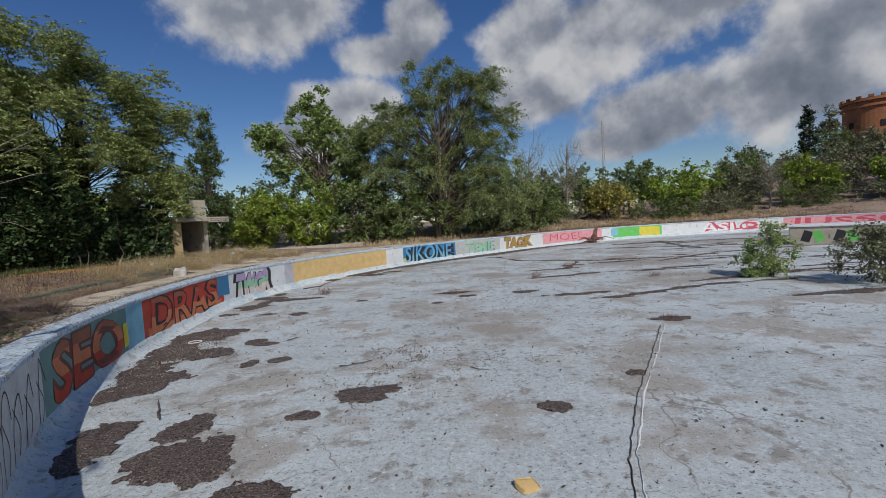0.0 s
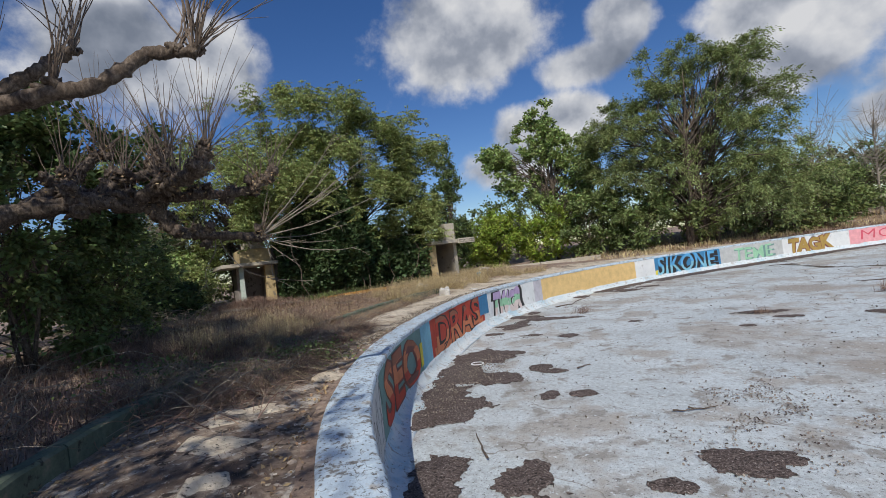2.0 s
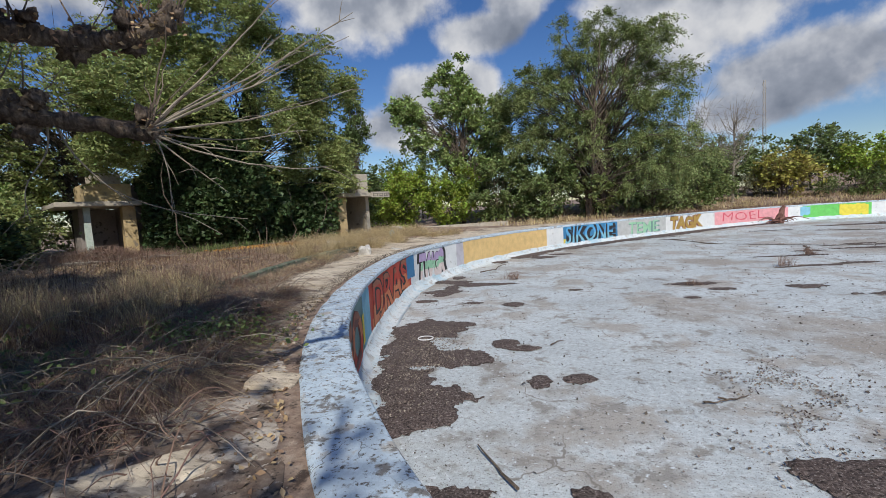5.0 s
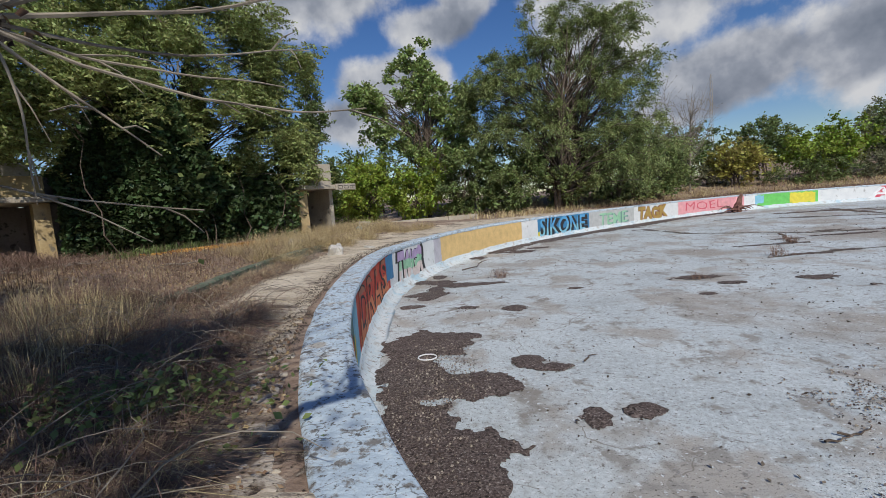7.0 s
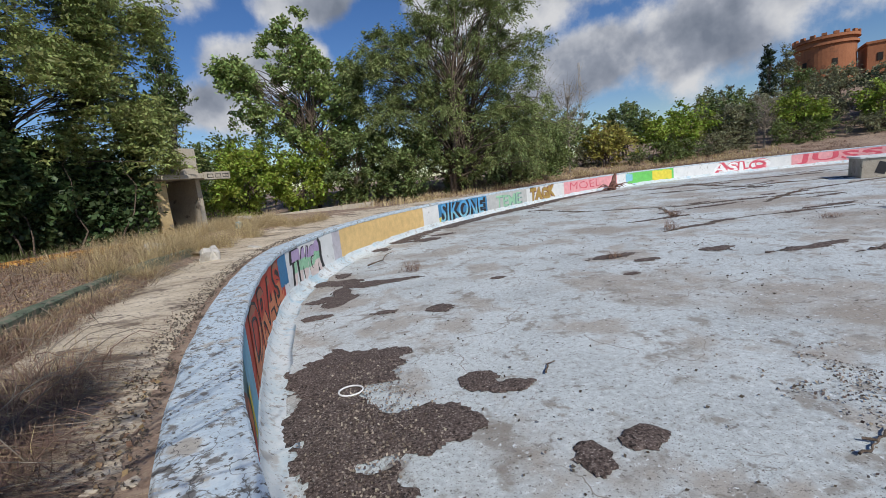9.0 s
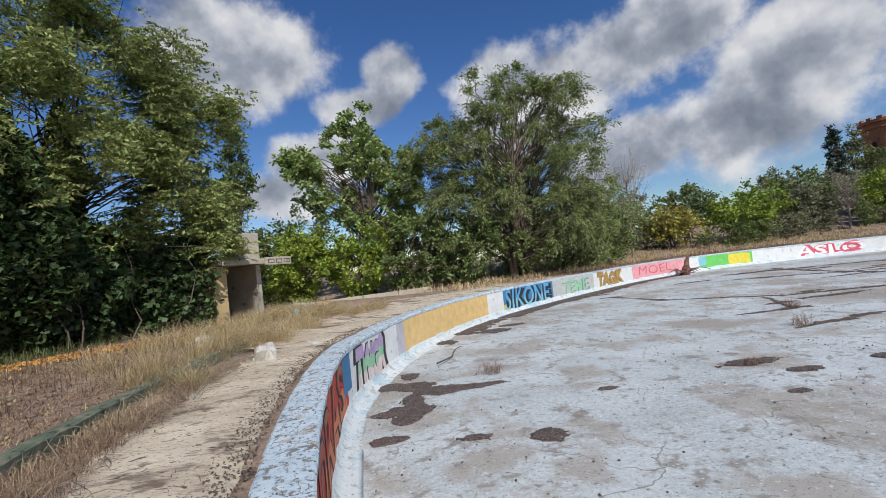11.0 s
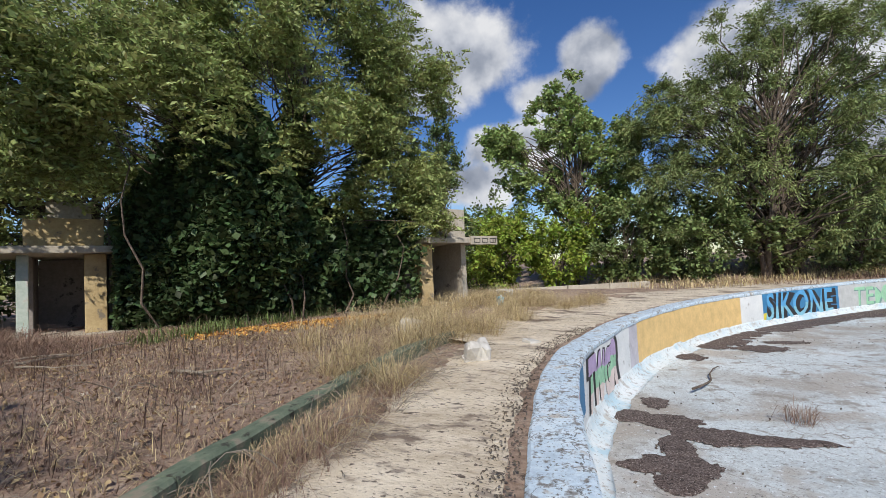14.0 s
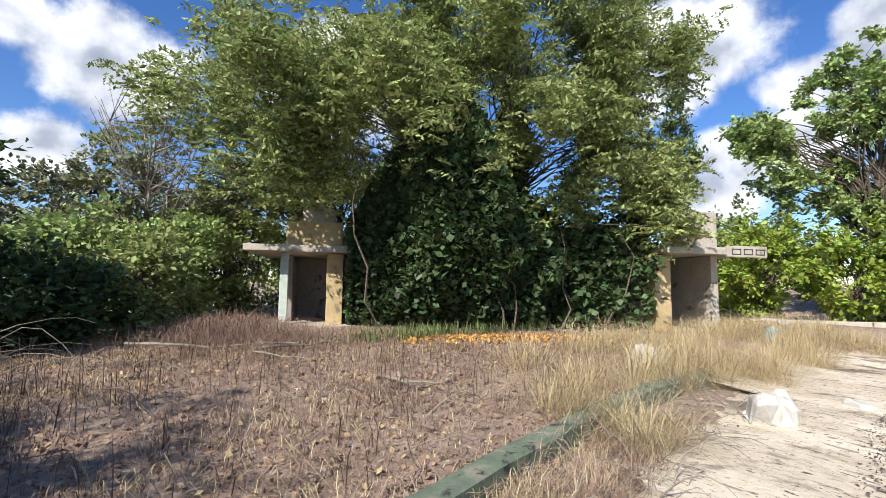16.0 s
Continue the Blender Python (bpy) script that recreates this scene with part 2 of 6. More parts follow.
M_DARKPL = material("grimy_plaster", [(0.20, 0.175, 0.16), (0.30, 0.27, 0.25)], scale=1.5, fine=12, rough=0.9, bump=0.4, spots=[((0.08, 0.07, 0.065), 3, 0.3)])
M_CURB = material("green_painted_curb", [(0.085, 0.112, 0.08), (0.174, 0.209, 0.145)], scale=3, fine=18, rough=0.9, bump=0.7, spots=[((0.24, 0.21, 0.16), 3, 0.45), ((0.05, 0.05, 0.04), 7, 0.36)])
M_GREENCOL = material("flaking_green_paint", [(0.36, 0.44, 0.38), (0.55, 0.60, 0.54)], scale=3, fine=14, rough=0.8, bump=0.5, spots=[((0.5, 0.47, 0.42), 3, 0.4)])
M_STONE = material("pale_stone", [(0.40, 0.38, 0.34), (0.60, 0.58, 0.54)], scale=4, fine=20, rough=0.9, bump=0.6, spots=[((0.3, 0.27, 0.23), 5, 0.3)])
M_BRICK = material("terracotta_brick", [(0.26, 0.10, 0.05), (0.37, 0.16, 0.08)], scale=0.25, fine=2.5, rough=0.9, bump=0.3, spots=[((0.2, 0.09, 0.05), 0.6, 0.3)])
M_HOLE = material("dark_interior", [(0.02, 0.018, 0.016), (0.03, 0.027, 0.024)], bump=0)
L_AIL = leaf_mat("ailanthus_leaf", (0.20, 0.245, 0.085), (0.385, 0.42, 0.155), 0.34)
# leaf of the ivy; two shrubs take it to put shade into their colour
L_IVY_SHADE = leaf_mat("ivy_and_shade_leaf", (0.045, 0.076, 0.031), (0.10, 0.148, 0.056))
L_SHRUB = leaf_mat("dark_shrub_leaf", (0.085, 0.125, 0.045), (0.165, 0.21, 0.075))
L_WIL = leaf_mat("willow_leaf", (0.165, 0.205, 0.078), (0.295, 0.335, 0.125))
L_POP = leaf_mat("poplar_leaf", (0.21, 0.285, 0.09), (0.37, 0.44, 0.165))
L_BRIGHT = leaf_mat("bright_shrub_leaf", (0.19, 0.27, 0.035), (0.33, 0.39, 0.07))
L_MID = leaf_mat("hedge_leaf", (0.12, 0.165, 0.06), (0.22, 0.265, 0.09))
L_YEL = leaf_mat("yellowing_leaf", (0.32, 0.30, 0.07), (0.48, 0.42, 0.13))
L_OLIVE = leaf_mat("olive_leaf", (0.17, 0.18, 0.10), (0.28, 0.28, 0.16))
L_DARK = leaf_mat("dark_conifer_leaf", (0.025, 0.04, 0.022), (0.05, 0.075, 0.035))


def paint(name, col, var=0.15):
    return material("paint_" + name, [tuple(c * (1 - var) for c in col), tuple(min(1, c * (1 + var)) for c in col)], scale=3, fine=16, rough=0.65, bump=0.1)


P = {k: paint(k, v) for k, v in dict(red=(0.50, 0.06, 0.035), orange=(0.62, 0.20, 0.09), yellow=(0.66, 0.46, 0.20), blue=(0.05, 0.20, 0.38), sky=(0.22, 0.48, 0.60), azure=(0.10, 0.34, 0.60),
     black=(0.03, 0.03, 0.032), green=(0.15, 0.52, 0.12), mint=(0.30, 0.55, 0.36), teal=(0.16, 0.28, 0.26), lilac=(0.42, 0.32, 0.50), ochre=(0.38, 0.25, 0.07),
     pink=(0.72, 0.34, 0.36), rose=(0.60, 0.10, 0.14), lemon=(0.68, 0.58, 0.07), grey=(0.46, 0.47, 0.46), pale=(0.60, 0.60, 0.59), mauve=(0.48, 0.46, 0.50), rust=(0.34, 0.12, 0.07), cream2=(0.66, 0.56, 0.52), white=(0.75, 0.76, 0.76), maroon=(0.18, 0.06, 0.05)).items()}


# ---- mesh helpers ----
def mesh_object(name, verts, faces, mat, parent=None, label="", smooth=False):
    me = bpy.data.meshes.new(name)
    me.from_pydata(verts if isinstance(verts, list) else np.asarray(verts).tolist(), [], faces if isinstance(faces, list) else np.asarray(faces).tolist())
    if smooth:
        me.shade_smooth()
    me.materials.append(mat)
    ob = new(name, me)
    if parent is not None:
        ob.parent = parent
    if label:
        ob["label"] = label
    return ob


def part(name, bm, mat, parent, label=""):
    me = bpy.data.meshes.new(name)
    bm.to_mesh(me)
    bm.free()
    me.materials.append(mat)
    ob = new(name, me)
    ob.parent = parent
    if label:
        ob["label"] = label
    return ob


def empty(name, loc, label, category, group="", rz=0.0):
    ob = new(name)
    ob.matrix_basis = pose(*loc, 0, 0, rz)
    return tagged(ob, label, category, group)


def box_bm(sx, sy, sz, at=(0, 0, 0), rot=(0, 0, 0), bevel=0.015, rough_amt=0.0, cuts=0):
    """A worn block: base centre at the place given."""
    bm = bmesh.new()
    bmesh.ops.create_cube(bm, size=1)
    bmesh.ops.scale(bm, vec=(sx, sy, sz), verts=bm.verts)
    if bevel:
        bmesh.ops.bevel(bm, geom=bm.edges[:], offset=bevel, segments=2, affect="EDGES", profile=0.6)
    if cuts:
        bmesh.ops.subdivide_edges(bm, edges=[e for e in bm.edges if e.calc_length() > 0.25], cuts=cuts, use_grid_fill=True)
    if rough_amt:
        for v in bm.verts:
            v.co += noise.noise_vector(v.co * 3.1) * rough_amt
    bmesh.ops.translate(bm, vec=(0, 0, sz / 2), verts=bm.verts)
    bmesh.ops.transform(bm, matrix=pose(*at, *rot), verts=bm.verts)
    return bm


def tube(points, r0, r1, sides=5):
    """Verts and faces of a tapered tube along the points."""
    pts = np.asarray(points, float)
    n = len(pts)
    tan = np.gradient(pts, axis=0)
    tan /= np.linalg.norm(tan, axis=1, keepdims=True) + 1e-9
    ref = np.where(np.abs(tan[:, 2:3]) > 0.9, [[1.0, 0, 0]], [[0, 0, 1.0]])
    a = np.cross(tan, ref)
    a /= np.linalg.norm(a, axis=1, keepdims=True) + 1e-9
    b = np.cross(tan, a)
    rad = np.linspace(r0, r1, n)[:, None, None]
    ang = np.linspace(0, 2 * np.pi, sides, endpoint=False)
    ring = a[:, None] * np.cos(ang)[None, :, None] + b[:, None] * np.sin(ang)[None, :, None]
    v = (pts[:, None] + ring * rad).reshape(-1, 3)
    f = []
    for i in range(n - 1):
        for j in range(sides):
            k = (j + 1) % sides
            f.append((i * sides + j, i * sides + k, (i + 1) * sides + k, (i + 1) * sides + j))
    f.append(tuple(range(sides))[::-1])
    f.append(tuple((n - 1) * sides + j for j in range(sides)))
    return v, f


class Heap:
    """Collects pieces of mesh for one object."""
    def __init__(self):
        self.v, self.f, self.n = [], [], 0

    def add(self, v, f):
        v = np.asarray(v)
        self.v.append(v)
        self.f += [tuple(i + self.n for i in q) for q in f]
        self.n += len(v)

    def make(self, name, mat, parent=None, label="", smooth=False):
        return mesh_object(name, np.concatenate(self.v), self.f, mat, parent, label, smooth)


def leaves(name, centres, size, mat, parent, rng, droop=0.0, narrow=0.45, label="", along=None):
    """One mesh of many small four-cornered leaves, each folded on its midrib, at the centres given."""
    n = len(centres)
    d = rng.normal(size=(n, 3))
    d[:, 2] = d[:, 2] * 0.6 - droop
    if along is not None:
        d = d * 0.55 + along
    d /= np.linalg.norm(d, axis=1, keepdims=True)
    up = rng.normal(size=(n, 3)) * 0.7 + [0, 0, 1]
    side = np.cross(d, up)
    side /= np.linalg.norm(side, axis=1, keepdims=True) + 1e-9
    nrm = np.cross(side, d)
    L = (size * rng.uniform(0.6, 1.35, n))[:, None]
    c = np.asarray(centres)
    v = np.stack([c - d * L * 0.5, c + side * L * narrow * 0.5 + nrm * L * 0.08, c + d * L * 0.5, c - side * L * narrow * 0.5 + nrm * L * 0.08], 1).reshape(-1, 3)
    me = bpy.data.meshes.new(name)
    me.vertices.add(4 * n)
    me.vertices.foreach_set("co", v.ravel())
    idx = np.arange(4 * n).reshape(-1, 4)
    tri = np.concatenate([idx[:, [0, 1, 2]], idx[:, [0, 2, 3]]], 1).reshape(-1)
    me.loops.add(6 * n)
    me.loops.foreach_set("vertex_index", tri)
    me.polygons.add(2 * n)
    me.polygons.foreach_set("loop_start", np.arange(0, 6 * n, 3))
    me.update(calc_edges=True)
    me.materials.append(mat)
    ob = new(name, me)
    ob.parent = parent
    if label:
        ob["label"] = label
    return ob


# ---- the pool's outline ----
OUTLINE = [(4, 0.5), (1.5, 0.85), (-0.4, 1.25), (-1.7, 1.8), (-2.9, 2.6), (-4.25, 3.9), (-5.65, 5.65), (-7.0, 8.1), (-8.0, 11), (-8.75, 14.6), (-9.1, 18), (-8.85, 20.5),
           (-7.9, 24.3), (-6, 28.5), (-3, 32.8), (1.1, 37.0), (5.5, 41.0), (10.5, 45), (17, 48.6), (25, 50.6), (35, 50), (44, 46), (51, 38), (53, 28), (49, 16), (39, 5), (26, -2.5), (14, -2.5)]


def smooth_loop(ctrl, step):
    c = np.array(ctrl, float)
    n = len(c)
    out = []
    for i in range(n):
        p0, p1, p2, p3 = c[i - 1], c[i], c[(i + 1) % n], c[(i + 2) % n]
        for u in np.linspace(0, 1, 24, endpoint=False):
            out.append(0.5 * ((2 * p1) + (p2 - p0) * u + (2 * p0 - 5 * p1 + 4 * p2 - p3) * u ** 2 + (3 * p1 - p0 - 3 * p2 + p3) * u ** 3))
    out = np.array(out)
    seg = np.linalg.norm(np.roll(out, -1, 0) - out, axis=1)
    s = np.concatenate([[0], np.cumsum(seg)])
    k = int(s[-1] / step)
    t = np.linspace(0, s[-1], k, endpoint=False)
    cl = np.vstack([out, out[:1]])
    return np.stack([np.interp(t, s, cl[:, 0]), np.interp(t, s, cl[:, 1])], 1), s[-1]


POOL, PERIM = smooth_loop(OUTLINE, 0.25)
NP_ = len(POOL)
TAN = np.roll(POOL, -1, 0) - np.roll(POOL, 1, 0)
TAN /= np.linalg.norm(TAN, axis=1, keepdims=True)
OUTN = np.stack([-TAN[:, 1], TAN[:, 0]], 1)           # points out of the pool
if np.dot(OUTN[0], POOL.mean(0) - POOL[0]) > 0:
    OUTN = -OUTN
WALL_H, DECK = 1.45, 1.41
CW = 0.5


def station(x, y):
    """Arc length along the wall nearest to a place."""
    return float(np.argmin(((POOL - [x, y]) ** 2).sum(1))) * PERIM / NP_


def on_wall(s, z, off):
    """A point on the inner face of the pool's wall, off metres proud of it."""
    q = (np.asarray(s, float) / PERIM * NP_) % NP_
    i = np.floor(q).astype(int)
    u = (q - i)[..., None]
    p = POOL[i % NP_] * (1 - u) + POOL[(i + 1) % NP_] * u
    nrm = OUTN[i % NP_] * (1 - u) + OUTN[(i + 1) % NP_] * u
    p = p - nrm * np.asarray(off)[..., None]
    return np.concatenate([p, np.asarray(z, float)[..., None]], -1)


def smoothstep(a, b, x):
    u = np.clip((np.asarray(x, float) - a) / (b - a), 0, 1)
    return u * u * (3 - 2 * u)


def pool_dist(x, y):
    q = POOL[::4]
    return np.sqrt(((np.stack([np.atleast_1d(x), np.atleast_1d(y)], -1)[:, None] - q[None]) ** 2).sum(-1)).min(1)


def ground_z(x, y, d=None):
    """Height of the ground outside the pool."""
    x, y = np.atleast_1d(np.asarray(x, float)), np.atleast_1d(np.asarray(y, float))
    d = pool_dist(x, y) if d is None else d
    z = DECK + (0.17 * smoothstep(3.0, 3.35, d) + 0.28 * smoothstep(3.35, 7.0, d)) * smoothstep(-5, -10, x) * smoothstep(40, 30, y)
    z = z + 1.3 * smoothstep(3, 14, d) * smoothstep(30, 45, x + y)
    hill = 12.5 * np.exp(-((x - 108) ** 2 + (y - 100) ** 2) / (2 * 34.0 ** 2))
    z = z + hill * smoothstep(6, 40, d) + 3.0 * smoothstep(60, 400, d)
    return z


def gz(x, y):
    return float(ground_z(x, y)[0])


# ---- large structure ----
def build_ground():
    offs = [CW - 0.02, 0.8, 1.2, 1.7, 2.3, 2.9, 3.4, 4, 4.8, 5.8, 7, 9, 12, 16, 22, 30, 40, 55, 75, 100, 140, 200, 320, 600, 1200, 2500]
    P2, O2 = POOL[::2], OUTN[::2]
    cen = P2.mean(0)
    rad = P2 - cen
    rad /= np.linalg.norm(rad, axis=1, keepdims=True)
    rows = []
    for d in offs:
        w = float(smoothstep(2, 20, d))
        dirn = O2 * (1 - w) + rad * w
        dirn /= np.linalg.norm(dirn, axis=1, keepdims=True)
        xy = P2 + dirn * d
        z = ground_z(xy[:, 0], xy[:, 1])
        bump = np.array([noise.noise((a * 0.7, b * 0.7, 0)) for a, b in xy]) * 0.05 * min(1, d / 3)
        rows.append(np.column_stack([xy, z + bump]))
    v = np.concatenate(rows)
    n = len(P2)
    f = []
    for r in range(len(offs) - 1):
        for i in range(n):
            j = (i + 1) % n
            f.append((r * n + i, r * n + j, (r + 1) * n + j, (r + 1) * n + i))
    ob = mesh_object("ground", v, f, M_GROUND, smooth=True)
    return tagged(ob, "dry brown soil with dead weeds round the pool", "ground", kind="structure")


build_ground()


def ring_strip(name, s0, s1, profile, mat, step=0.25, jitter=0.0, smooth=False):
    """A strip along the wall from station s0 to s1, swept from a profile of (offset outwards, z)."""
    k = max(2, int((s1 - s0) / step))
    ss = np.linspace(s0, s1, k + 1)
    cols = []
    for o, z in profile:
        p = on_wall(ss, np.full(k + 1, z), np.full(k + 1, -o))
        if jitter:
            p = p + np.array([tuple(noise.noise_vector(Vector(q) * 1.7) * jitter) for q in p])
        cols.append(p)
    v = np.stack(cols, 1).reshape(-1, 3)
    m = len(profile)
    f = [(i * m + j, (i + 1) * m + j, (i + 1) * m + j + 1, i * m + j + 1) for i in range(k) for j in range(m - 1)]
    f += [tuple(range(m)), tuple(k * m + j for j in range(m))[::-1]]
    return mesh_object(name, v, f, mat, smooth=smooth)


def build_pool():
    v = np.column_stack([POOL[::2], np.zeros(len(POOL[::2]))])
    fl = []
    cen = POOL.mean(0)
    n = len(v)
    rings = [1.012, 0.97, 0.9, 0.8, 0.65, 0.45, 0.2]
    vv = np.concatenate([np.column_stack([cen + (v[:, :2] - cen) * r, np.array([0.012 * noise.noise((a * 0.5, b * 0.5, 1.0)) for a, b in cen + (v[:, :2] - cen) * r])]) for r in rings] + [[[cen[0], cen[1], 0]]])
    for r in range(len(rings) - 1):
        fl += [(r * n + i, (r + 1) * n + i, (r + 1) * n + (i + 1) % n, r * n + (i + 1) % n) for i in range(n)]
    c = len(rings) * n
    fl += [((len(rings) - 1) * n + i, c, (len(rings) - 1) * n + (i + 1) % n) for i in range(n)]
    ob = mesh_object("pool_floor", vv, fl, M_FLOOR, smooth=True)
    tagged(ob, "empty pool floor with worn pale blue paint", "floor", kind="structure")
    w = ring_strip("wall_pool", 0, PERIM, [(0.06, -0.1), (0.0, 0.0), (0.0, 0.15), (0.0, WALL_H - 0.12), (0.25, WALL_H - 0.12), (0.25, -0.1)], M_WALL, smooth=False)
    tagged(w, "white painted concrete pool wall covered with graffiti", "wall", kind="structure")
    cv = ring_strip("trim_cove", 0, PERIM, [(0.02, -0.05), (-0.42, -0.004), (-0.30, 0.012), (-0.20, 0.032), (-0.12, 0.068), (-0.06, 0.125), (-0.022, 0.20), (-0.003, 0.29), (0.02, 0.30)], M_COVE, jitter=0.02, smooth=True)
    tagged(cv, "rounded painted cove between pool wall and floor", "trim", kind="structure")
    k = int(PERIM / 3.1)
    holder = new("coping")
    tagged(holder, "pale blue flaking concrete coping of the pool", "coping", kind="structure")
    for i in range(k):
        a, b = PERIM * i / k, PERIM * (i + 1) / k - 0.012
        pf = [(0.0, WALL_H - 0.12), (-0.025, WALL_H - 0.10), (-0.03, WALL_H - 0.03), (-0.012, WALL_H - 0.004), (0.03, WALL_H + 0.004), (CW / 2, WALL_H + 0.008), (CW - 0.03, WALL_H), (CW, WALL_H - 0.02), (CW + 0.01, WALL_H - 0.12)]
        sl = ring_strip("coping_slab", a, b, pf, M_COPING, jitter=0.018)
        sl.parent = holder


build_pool()


def build_walk():
    # a worn strip of sandy concrete outside the coping, with a ragged edge
    for p0, p1 in (((-2.2, 2.1), (-7.3, 9.0)), ((-7.3, 9.0), (-8.72, 14.5)), ((-8.74, 14.6), (-9.05, 19.3)), ((-9.05, 19.3), (-6, 28.6)), ((-6, 28.6), (4, 39.6))):
        a, b = station(*p0), station(*p1)
        ss = np.linspace(a, b, int((b - a) / 0.15))
        wide = 0.9 if p0[1] > 19 else 0.0
        rows = []
        for s_ in ss:
            inn = CW + 0.16 + 0.10 * noise.noise((s_ * 1.9, 0, 2)) + 0.05 * noise.noise((s_ * 6, 0, 2))
            out = (2.75 if p0[1] < 9 else 2.35) + wide * (1 + 2.2 * float(smoothstep(24, 34, p0[1]))) + 0.30 * noise.noise((s_ * 0.8, 5, 2)) + 0.12 * noise.noise((s_ * 4, 5, 2))
            r = []
            for u, dz in ((-0.02, -0.06), (0, 0.006), (0.3, 0.016), (0.6, 0.018), (1, 0.004), (1.02, -0.06)):
                o = inn + (out - inn) * u
                q = on_wall(np.array([s_]), np.array([0.0]), np.array([-o]))[0]
                r.append((q[0], q[1], gz(q[0], q[1]) + dz + 0.012 * noise.noise((q[0] * 2, q[1] * 2, 0)) + (0.03 if u > 0 and u < 1 else 0)))
            rows.append(r)
        v = np.array(rows).reshape(-1, 3)
        f = [(i * 6 + j, i * 6 + j + 1, (i + 1) * 6 + j + 1, (i + 1) * 6 + j) for i in range(len(ss) - 1) for j in range(5)]
        ob = mesh_object("pavement", v, f, M_CRUST if p0[1] < 9 else M_WALK)
        tagged(ob, "worn sandy concrete path beside the pool", "path", kind="structure")


build_walk()


# ---- trees and shrubs ----
def tree(name, base, blobs, clusters, n_leaf, leaf, mat, seed, r_trunk, label, category="tree", spread=0.55, droop=0.1, stems=1, narrow=0.45, bark=None, group="", limb_r=0.05, z0=None, twigs=9):
    """blobs: ellipsoids of the crown (x, y, z, rx, ry, rz) from the base. Limbs run from the stems to clusters of leaves in them."""
    rng = np.random.default_rng(seed)
    gzv = gz(base[0], base[1]) - 0.05 if z0 is None else z0
    th = empty(name, (base[0], base[1], gzv), label, category, group)
    vol = np.array([b[3] * b[4] * b[5] for b in blobs])
    pick = rng.choice(len(blobs), clusters, p=vol ** 0.7 / (vol ** 0.7).sum())
    d = rng.normal(size=(clusters, 3))
    d /= np.linalg.norm(d, axis=1, keepdims=True)
    d *= rng.uniform(0.15, 1, (clusters, 1)) ** (1 / 2.0)
    B = np.array(blobs)
    cen = B[pick, :3] + d * B[pick, 3:]
    cen[:, 2] = np.maximum(cen[:, 2], 0.25)
    top = B[:, 2].max()
    trunk, limbs = Heap(), Heap()
    paths = []
    for k in range(stems):
        lean = rng.normal(size=2) * (0.16 if stems > 3 else 0.12 if stems > 1 else 0.04) * top
        n = 7
        u = np.linspace(0, 1, n)[:, None]
        p = np.column_stack([lean[0] * u ** 1.3 + rng.normal(size=(n, 1)) * 0.012 * top * u, lean[1] * u ** 1.3 + rng.normal(size=(n, 1)) * 0.012 * top * u, top * 0.92 * u])
        if stems > 1:
            p[:, :2] += rng.normal(size=2) * r_trunk * 2.5
        paths.append(p)
        v, f = tube(p, r_trunk, r_trunk * 0.1, 7)
        trunk.add(v, f)
    for c in cen:
        p = paths[rng.integers(stems)]
        h = np.clip(c[2] * rng.uniform(0.35, 0.75), 0.05, top * 0.85)
        a = np.array([np.interp(h, p[:, 2], p[:, 0]), np.interp(h, p[:, 2], p[:, 1]), h])
        u = np.linspace(0, 1, 5)[:, None]
        mid = (c - a) * u + a
        mid[:, 2] += np.sin(u[:, 0] * np.pi) * 0.1 * np.linalg.norm(c - a)
        mid[1:-1] += rng.normal(size=(3, 3)) * 0.05 * np.linalg.norm(c - a)
        v, f = tube(mid, limb_r * rng.uniform(0.6, 1.3), limb_r * 0.2, 4)
        limbs.add(v, f)
    trunk.make("trunk", bark or M_BARK, th, smooth=True)
    limbs.make("limb", bark or M_BARK, th)
    # leaves sit along fine sprays that fan out from the end of each limb
    sprays = max(3, int(twigs))
    mean = cen.mean(0)
    outw = cen - mean
    outw /= np.linalg.norm(outw, axis=1, keepdims=True) + 1e-6
    sd = rng.normal(size=(clusters, sprays, 3)) * [1, 1, 0.75] + outw[:, None] * 0.55 + [0, 0, 0.25]
    sd /= np.linalg.norm(sd, axis=2, keepdims=True)
    sl = spread * rng.uniform(0.9, 2.5, (clusters, sprays)) * rng.uniform(0.7, 1.3, (clusters, 1))
    who, tw = rng.integers(clusters, size=n_leaf), rng.integers(sprays, size=n_leaf)
    u = rng.random(n_leaf) ** 0.75
    L = sl[who, tw]
    pts = cen[who] + sd[who, tw] * (L * u)[:, None] + rng.normal(size=(n_leaf, 3)) * (leaf * 0.35 + 0.07 * spread)
    pts[:, 2] -= droop * 1.5 * L * u * u
    pts[:, 2] = np.maximum(pts[:, 2], 0.03)
    way = sd[who, tw].copy()
    way[:, 2] -= droop * 2.2 * u
    leaves("crown", pts, leaf, mat, th, rng, droop=droop, narrow=narrow, along=way)
    return th


